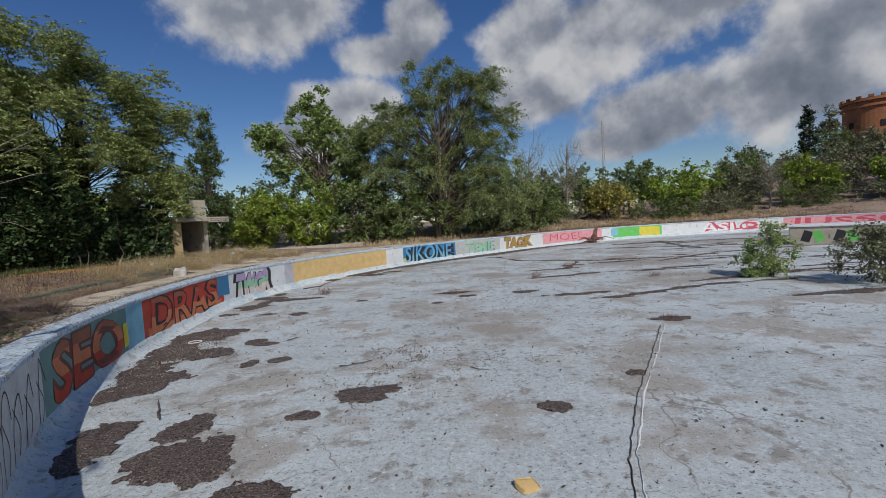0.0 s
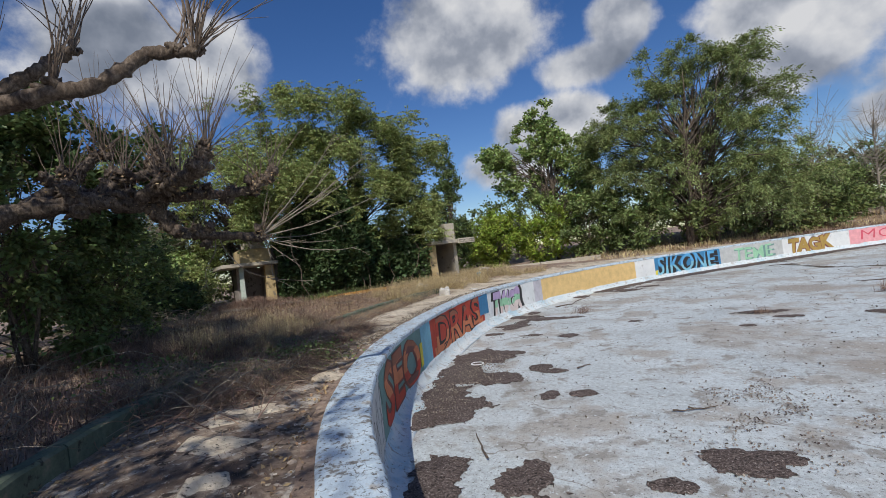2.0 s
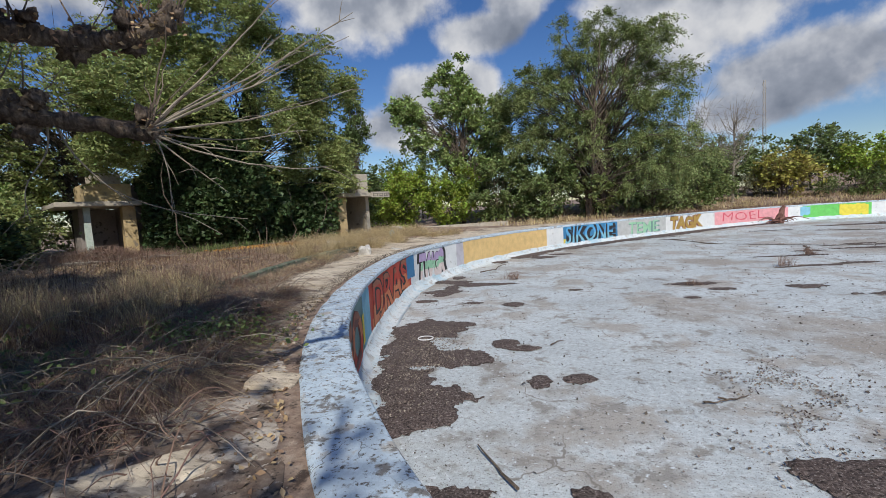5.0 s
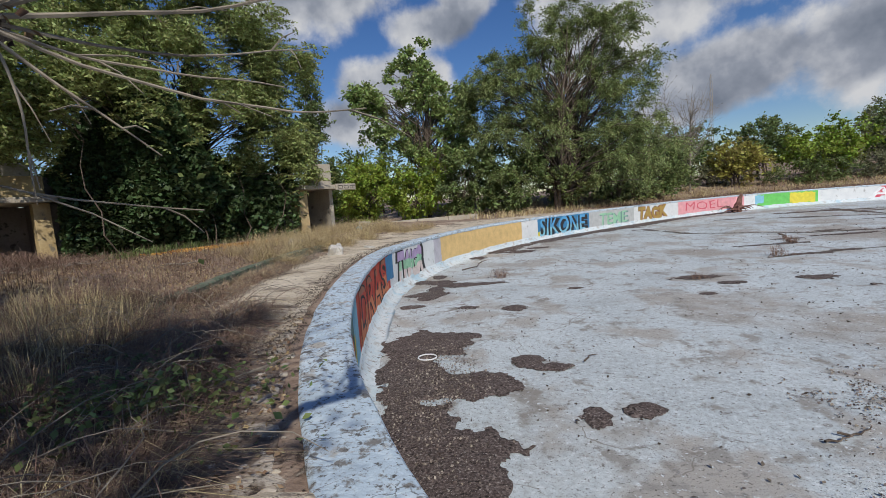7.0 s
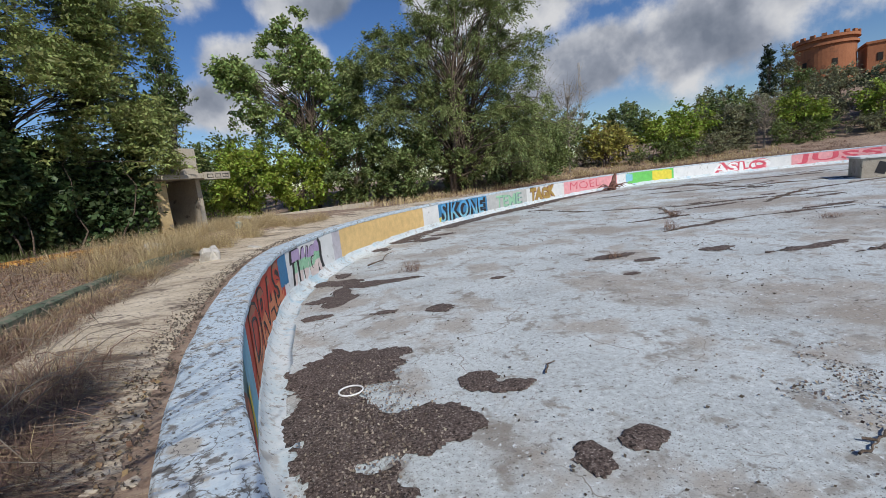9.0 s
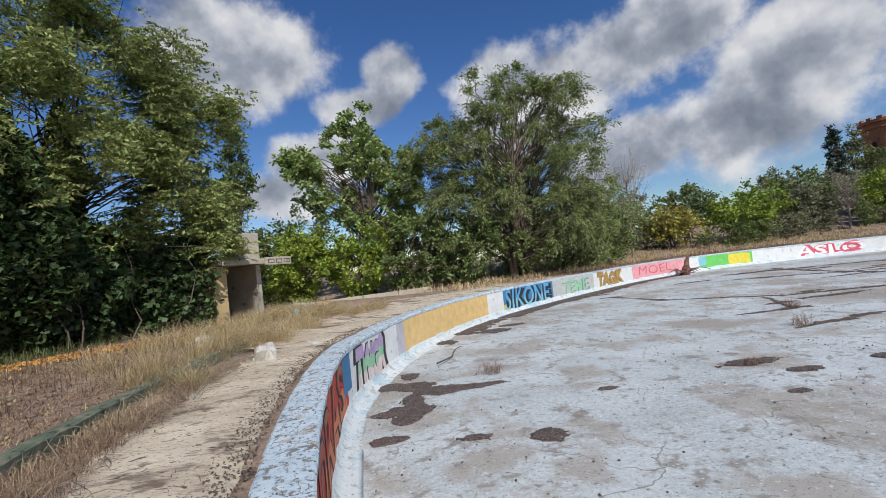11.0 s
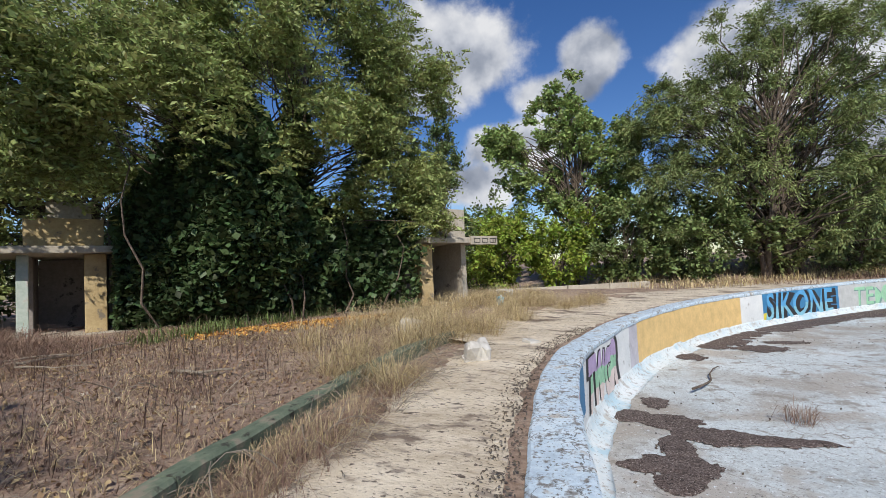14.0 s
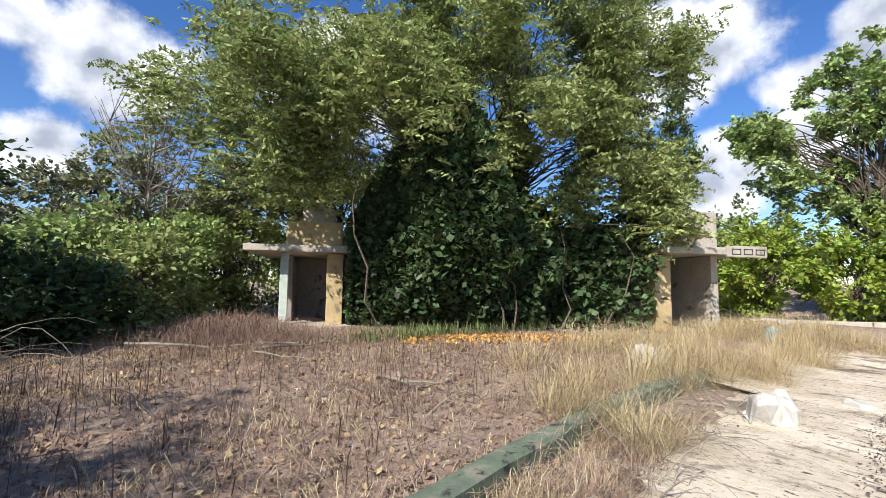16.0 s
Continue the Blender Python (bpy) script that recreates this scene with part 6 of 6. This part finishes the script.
for k in range(46):
    x, y = st_rng.uniform(3, 34), st_rng.uniform(11, 42)
    if x + y < 16 or math.hypot(x - 22, y - 24) > 25:
        continue
    w = st_rng.uniform(0.35, 1.5)
    litter([(x, y, w, st_rng.uniform(0.1, 0.22)), (x + w * 0.7, y + 0.15, w * 0.6, 0.1)], 200 + k, (), 0.6, 0.08)
wp = np.concatenate(weed_at)
wp = wp[g_rng.integers(len(wp), size=1500)]
wp = wp[np.array([noise.noise((a * 0.7, b * 0.7, 5)) for a, b in wp]) > 0.0]
wp = np.repeat(wp, 9, 0) + g_rng.normal(size=(len(wp) * 9, 2)) * 0.07
blades("crack_weeds", wp[:, 0], wp[:, 1], np.zeros(len(wp)), 0.12, M_WEED, g_rng, 0.009, 1.6, "dry brown weeds growing out of floor cracks", "weeds")
for i, (x, y, hh) in enumerate([(6.9, 24.9, 0.5), (4.5, 21.8, 0.55), (0.3, 18.4, 0.25), (6.1, 11.9, 0.2), (-5.6, 20.4, 0.5), (9.5, 20.0, 0.3)]):
    x2 = x + g_rng.normal(size=120) * 0.14
    y2 = y + g_rng.normal(size=120) * 0.14
    blades("weed_tuft", x2, y2, np.zeros(120), hh, M_WEED, g_rng, 0.007, 1.8, "withered brown weed tuft on the pool floor", "weeds", kind="")
# loose grit on the largest patch
gx_, gy_ = g_rng.normal(size=2600) * 0.45, g_rng.normal(size=2600) * 1.5
gp = np.column_stack([-6.75 + gx_ + 0.1 * gy_ * -1.0, 11.0 + gy_, np.full(2600, 0.045)])
gp = gp[(gp[:, 0] > -7.7) & (gp[:, 1] > 8.5) & (gp[:, 1] < 13.4) & (np.hypot(gp[:, 0] + 5.9, gp[:, 1] - 10.0) > 0.6)]
tagged(leaves("litter_grit", gp, 0.035, M_GRIT, None, g_rng, narrow=0.8), "pale and brown scraps of leaf on the litter", "debris", kind="stuff")
# a worn, gritty stretch of the floor
gr = np.concatenate([g_rng.normal(size=(1300, 2)) * [0.55, 0.8] + [-1.0, 10.2], g_rng.normal(size=(900, 2)) * [0.9, 0.6] + [0.6, 9.2], g_rng.normal(size=(700, 2)) * [0.8, 0.7] + [-1.4, 7.9]])
gr = gr[np.array([noise.noise((a * 1.7, b * 1.7, 8.0)) for a, b in gr]) > -0.05]
tagged(leaves("floor_grit", np.column_stack([gr, np.full(len(gr), 0.017)]), 0.035, M_GRIT, None, g_rng, narrow=0.8), "dark grit on a worn stretch of the pool floor", "debris", kind="stuff")
# loose chips
n = 5200
cx, cy = g_rng.uniform(-8.5, 20, n), g_rng.uniform(2.5, 34, n)
ok = np.array([noise.noise((a * 0.35, b * 0.5, 3)) for a, b in zip(cx, cy)]) > g_rng.normal(size=n) * 0.15
ok &= ((np.stack([cx, cy], 1)[:, None] - POOL[None, ::3]) ** 2).sum(-1).min(1) > 0.12
near = POOL[np.argmin(((np.stack([cx, cy], 1)[:, None] - POOL[None, ::3]) ** 2).sum(-1), 1) * 3]
nn_ = OUTN[np.argmin(((np.stack([cx, cy], 1)[:, None] - POOL[None, ::3]) ** 2).sum(-1), 1) * 3]
ok &= ((np.stack([cx, cy], 1) - near) * nn_).sum(1) < -0.1
chips = leaves("floor_chips", np.column_stack([cx[ok], cy[ok], np.full(ok.sum(), 0.018)]), 0.05, M_CRACK, None, g_rng, narrow=0.7)
tagged(chips, "small dark chips and leaf scraps on the pool floor", "debris", kind="stuff")


# ---- things standing in the pool ----
tree("pool_bush", (13.3, 18.0), [(0, 0, 0.95, 0.85, 0.85, 0.95), (0.2, 0, 1.7, 0.45, 0.45, 0.6), (-0.5, 0.2, 0.5, 0.8, 0.7, 0.5)], 80, 6800, 0.095, L_POP, 401, 0.02, "young green bush growing through the pool floor", "bush", spread=0.16, stems=7, narrow=0.55, limb_r=0.01, z0=0.0)
tree("pool_bush", (15.2, 15.2), [(0, 0, 1.0, 1.4, 1.3, 1.1), (0.5, 0, 1.7, 0.8, 0.8, 0.7)], 90, 8200, 0.095, L_OLIVE, 402, 0.02, "yellowish green bush growing through the pool floor", "bush", spread=0.18, stems=7, narrow=0.55, limb_r=0.01, z0=0.0)
pier = empty("concrete_pier", (28.5, 29.5, 0), "low concrete pier in the pool with black and green graffiti", "pier", rz=-38)
part("body", box_bm(8.5, 3.0, 1.25, (0, 0, 0), (0, 0, 0), 0.04, 0.02, 3), M_CONC, pier)
part("top_slab", box_bm(8.7, 3.2, 0.12, (0, 0, 1.25), (0, 0, 0), 0.03), M_WALL, pier)
for i in range(5):
    part("paint_stroke", box_bm(0.5, 0.008, 0.75, (-3.4 + i * 0.85, -1.505, 0.25), (0, 18 * (-1) ** i, 0), 0), P["black" if i % 2 == 0 else "green"], pier)


def stump(x, y):
    rng = np.random.default_rng(9)
    th = empty("tree_stump", (x, y, 0), "uprooted reddish dead tree stump against the pool wall", "stump")
    h = Heap()
    u = np.linspace(0, 1, 9)[:, None]
    v, f = tube(np.column_stack([0.5 * u, 0.1 * u, 1.55 * u]), 0.42, 0.12, 9)
    h.add(v + rng.normal(size=v.shape) * 0.035, f)
    h.make("trunk", M_ROOT, th)
    for k in range(22):
        r = Heap()
        a = rng.uniform(-2.9, 0.4)
        L = rng.uniform(0.8, 2.2)
        n = 7
        w = np.linspace(0, 1, n)
        q = np.column_stack([np.cos(a) * L * w + np.cumsum(rng.normal(size=n)) * 0.07, np.sin(a) * L * 0.45 * w + np.cumsum(rng.normal(size=n)) * 0.05, 0.55 * np.sin(w * 2.7) * rng.uniform(0.1, 1) + 0.08])
        q[:, 1] = np.minimum(q[:, 1], 0.2)
        v, f = tube(q, 0.075, 0.02, 5)
        r.add(v, f)
        r.make("root", M_ROOT, th)


M_ROOT = material("red_brown_root", [(0.10, 0.05, 0.04), (0.26, 0.14, 0.11)], scale=4, fine=20, rough=0.95, bump=0.6)
stump(15.9, 46.9)


# ---- bare and thin far things ----
def mast(x, y, h):
    th = empty("radio_mast", (x, y, gz(x, y)), "thin grey lattice radio mast far off", "mast")
    for k, (dx, dy) in enumerate(((0.35, 0), (-0.2, 0.3), (-0.2, -0.3))):
        v, f = tube([(dx, dy, 0), (dx * 0.4, dy * 0.4, h)], 0.06, 0.03, 5)
        mesh_object("leg", v, f, M_CONC, th)
    for k in range(int(h / 1.2)):
        v, f = tube([(0.33, 0, k * 1.2), (-0.2, 0.28, k * 1.2 + 0.6), (-0.2, -0.28, k * 1.2 + 1.2)], 0.025, 0.025, 4)
        mesh_object("brace", v, f, M_CONC, th)


mast(31.5, 85, 17)


def bare_tree(x, y, h, seed, label):
    rng = np.random.default_rng(seed)
    th = empty("bare_tree", (x, y, gz(x, y) - 0.05), label, "tree", "bare trees")
    hp = Heap()
    v, f = tube([(0, 0, 0), (0.1, 0, h * 0.4), (0.3, 0.1, h)], 0.14, 0.03, 7)
    hp.add(v, f)
    hp.make("trunk", M_TWIG, th)
    lm = Heap()
    for k in range(70):
        z = h * rng.uniform(0.35, 0.95)
        a = rng.uniform(0, 6.28)
        L = h * rng.uniform(0.12, 0.32)
        p0 = np.array([0.15, 0, z])
        q = [p0, p0 + np.array([np.cos(a), np.sin(a), 0.7]) * L * 0.5, p0 + np.array([np.cos(a) * 0.9, np.sin(a) * 0.9, 1.2]) * L]
        v, f = tube(q, 0.035, 0.01, 4)
        lm.add(v, f)
        for _ in range(4):
            b = q[1] * 0.4 + q[2] * 0.6
            e = b + rng.normal(size=3) * L * 0.35 + [0, 0, L * 0.2]
            v, f = tube([b, (b + e) / 2, e], 0.014, 0.006, 3)
            lm.add(v, f)
    lm.make("limb", M_TWIG, th)


bare_tree(16.0, 56.5, 9.0, 1, "grey half-dead tree with fine bare twigs")
bare_tree(10.5, 53.0, 8.5, 2, "leaning grey dead tree with bare twigs")
bare_tree(-25.5, 14.0, 5.5, 3, "grey bare tree behind the shrubs")
bare_tree(43, 58, 5.5, 4, "grey bare tree beyond the far pool wall")
bare_tree(64, 52, 5.5, 5, "grey bare tree beyond the far pool wall")


# ---- low wall by the shrubs, and stones on the soil ----
lw = empty("low_wall", (-11.2, 36.0, DECK - 0.05), "low pale concrete kerb wall before the shrubs", "wall", rz=30)
for k in range(4):
    part("block", box_bm(2.44, 0.35, 0.42, (-3.7 + k * 2.46, 0, 0), (0, 0, 0), 0.03, 0.02, 2), M_CONC, lw)


def stones(name, p0, p1, o0, o1, n, size, label):
    rng = np.random.default_rng(77)
    x, y, z = strip_points(p0, p1, o0, o1, n, 1, 0, rng)
    bm = bmesh.new()
    bmesh.ops.create_icosphere(bm, subdivisions=1, radius=1)
    base = np.array([tuple(q.co) for q in bm.verts])
    fc = [tuple(q.index for q in f.verts) for f in bm.faces]
    bm.free()
    h = Heap()
    for a, b, c in zip(x, y, z):
        r = size * rng.uniform(0.3, 1.5) ** 1.5
        h.add(base * [r, r * rng.uniform(0.5, 1), r * rng.uniform(0.3, 0.6)] * rng.uniform(0.75, 1.2, (len(base), 1)) + [a, b, c + 0.02 + r * 0.15], fc)
    tagged(h.make(name, M_STONE2), label, "stones", kind="stuff")


M_STONE2 = material("limestone_chip", [(0.34, 0.28, 0.22), (0.56, 0.50, 0.42)], scale=3, fine=18, rough=0.95, bump=0.5, island=0.25)
stones("stones", (-1.5, 2.0), (-7.8, 10.5), 0.6, 2.4, 900, 0.035, "pale limestone chips on the soil beside the coping")
stones("stones", (-7.8, 10.5), (-8.9, 20.0), 0.55, 2.9, 500, 0.025, "pale limestone chips on the path")
stones("stones", (-7.8, 10.5), (-8.9, 20.0), 3.3, 9.0, 160, 0.025, "pale limestone chips on the flower bed")
for k, (x, y, sx, sy, rz) in enumerate([(-6.75, 4.75, 0.8, 0.55, 40), (-6.2, 4.0, 0.55, 0.4, 10), (-7.2, 5.6, 0.5, 0.4, 70), (-6.9, 6.3, 0.45, 0.3, 15), (-5.6, 3.4, 0.4, 0.3, 50)]):
    rubble("stone_slab", x, y, sx, sy, 0.09, rz, "broken pale concrete slab lying on soil", M_WALK, 20 + k)

hx, hy = -18.6 + g_rng.normal(size=5200) * 1.1, 14.6 + g_rng.normal(size=5200) * 0.7
blades("brushwood", hx, hy, ground_z(hx, hy) + 0.35 * np.exp(-((hx + 18.6) ** 2 + (hy - 14.6) ** 2) * 0.7) * g_rng.random(5200), 0.45, M_WEED, g_rng, 0.006, 2.8, "heap of grey-brown cut brushwood before the pavilion", "brushwood")

can = empty("plastic_canister", (-12.4, 25.9, gz(-12.4, 25.9)), "small pale blue plastic canister in dry grass", "canister", rz=30)
part("body", box_bm(0.26, 0.18, 0.30, (0, 0, 0), (0, 8, 0), 0.04), P["sky"], can)
part("cap", box_bm(0.07, 0.07, 0.05, (0.06, 0, 0.30), (0, 8, 0), 0.015), P["white"], can)


def brush_twigs(p0, p1, o0, o1, n, seed, lo, hi, mat, label):
    """Arching dead twigs over the brushwood, joined as one tangle."""
    rng = np.random.default_rng(seed)
    x, y, z = strip_points(p0, p1, o0, o1, n, 1, 0, rng)
    h = Heap()
    for a, b, c in zip(x, y, z):
        L = rng.uniform(lo, hi)
        t = rng.uniform(0, 2 * np.pi)
        k = 7
        u = np.linspace(0, 1, k)
        up = rng.uniform(0.12, 0.5) * L
        q = np.column_stack([a + np.cos(t) * L * u + np.cumsum(rng.normal(size=k)) * 0.03 * L, b + np.sin(t) * L * u + np.cumsum(rng.normal(size=k)) * 0.03 * L, c + 0.05 + up * np.sin(u * rng.uniform(1.8, 3.0))])
        v, f = tube(q, rng.uniform(0.003, 0.008), 0.002, 4)
        h.add(v, f)
    tagged(h.make("dead_twigs", mat), label, "twigs", kind="stuff")


brush_twigs((-5.8, 6.0), (-8.0, 11.0), 1.4, 3.6, 460, 61, 0.4, 1.3, M_TWIG, "tangle of pale dead twigs over the brushwood")
brush_twigs((-5.4, 5.4), (-8.0, 11.0), 1.2, 3.6, 500, 62, 0.25, 0.8, M_WEED, "tangle of brown dead twigs over the brushwood")
brush_twigs((-4.6, 4.3), (-5.7, 5.9), 4.0, 7.0, 170, 66, 1.0, 2.4, M_TWIG, "long pale bare twigs in front of the dark shrub")
brush_twigs((-7.6, 10.0), (-8.9, 19.5), 3.3, 9.5, 110, 63, 0.2, 0.7, M_TWIG, "bent dead twigs over the flower bed")
brush_twigs((-7.6, 10.0), (-9.0, 18.5), 1.9, 2.9, 160, 64, 0.25, 0.7, M_TWIG, "dead twigs along the foot of the curb")
brush_twigs((-7.6, 10.0), (-8.3, 13.0), 6.5, 10.5, 300, 65, 0.5, 1.6, M_TWIG, "heap of dead branches at the edge of the shrubs")


# ---- bramble and fallen branches beside the path ----
def bramble(cx, cy, rx, ry, n, seed, label):
    rng = np.random.default_rng(seed)
    x, y = cx + rng.normal(size=n) * rx, cy + rng.normal(size=n) * ry
    keep = np.array([noise.noise((a * 1.6, b * 1.6, 4.0)) for a, b in zip(x, y)]) > -0.12
    x, y = x[keep], y[keep]
    z = ground_z(x, y) + 0.05 + 0.3 * rng.random(len(x)) ** 1.4
    tagged(leaves("bramble", np.column_stack([x, y, z]), 0.06, L_MID, None, rng, narrow=0.65), label, "bramble", kind="stuff")


bramble(-8.9, 7.3, 0.5, 0.42, 1500, 501, "low green bramble leaves among dead twigs")
bramble(-8.1, 7.15, 0.35, 0.3, 1300, 503, "low dark green bramble leaves beside the coping")
bramble(-9.4, 5.6, 0.6, 0.6, 1500, 502, "low green bramble leaves under the plane tree")
for x, y, length, rz, seed in ((-8.05, 7.57, 1.5, 55, 511), (-8.9, 7.9, 1.2, 30, 512), (-8.2, 6.9, 0.9, 65, 513), (-15.2, 14.2, 1.1, 20, 514)):
    stick(x, y, gz(x, y) + 0.16, length, rz, seed, "long pale dead branch lying on the weeds", r=0.011, mat=M_TWIG, bend=0.1)

ground_leaves("fallen_leaves", (-7.2, 8.8), (-8.6, 22.0), 0.55, 0.95, 2600, 0.035, M_CRACK, "dark leaf scraps gathered along the coping")
ground_leaves("fallen_leaves", (-7.2, 8.8), (-8.8, 21.0), 1.2, 3.0, 700, 0.03, M_CRACK, "brown leaf scraps strewn over the path")
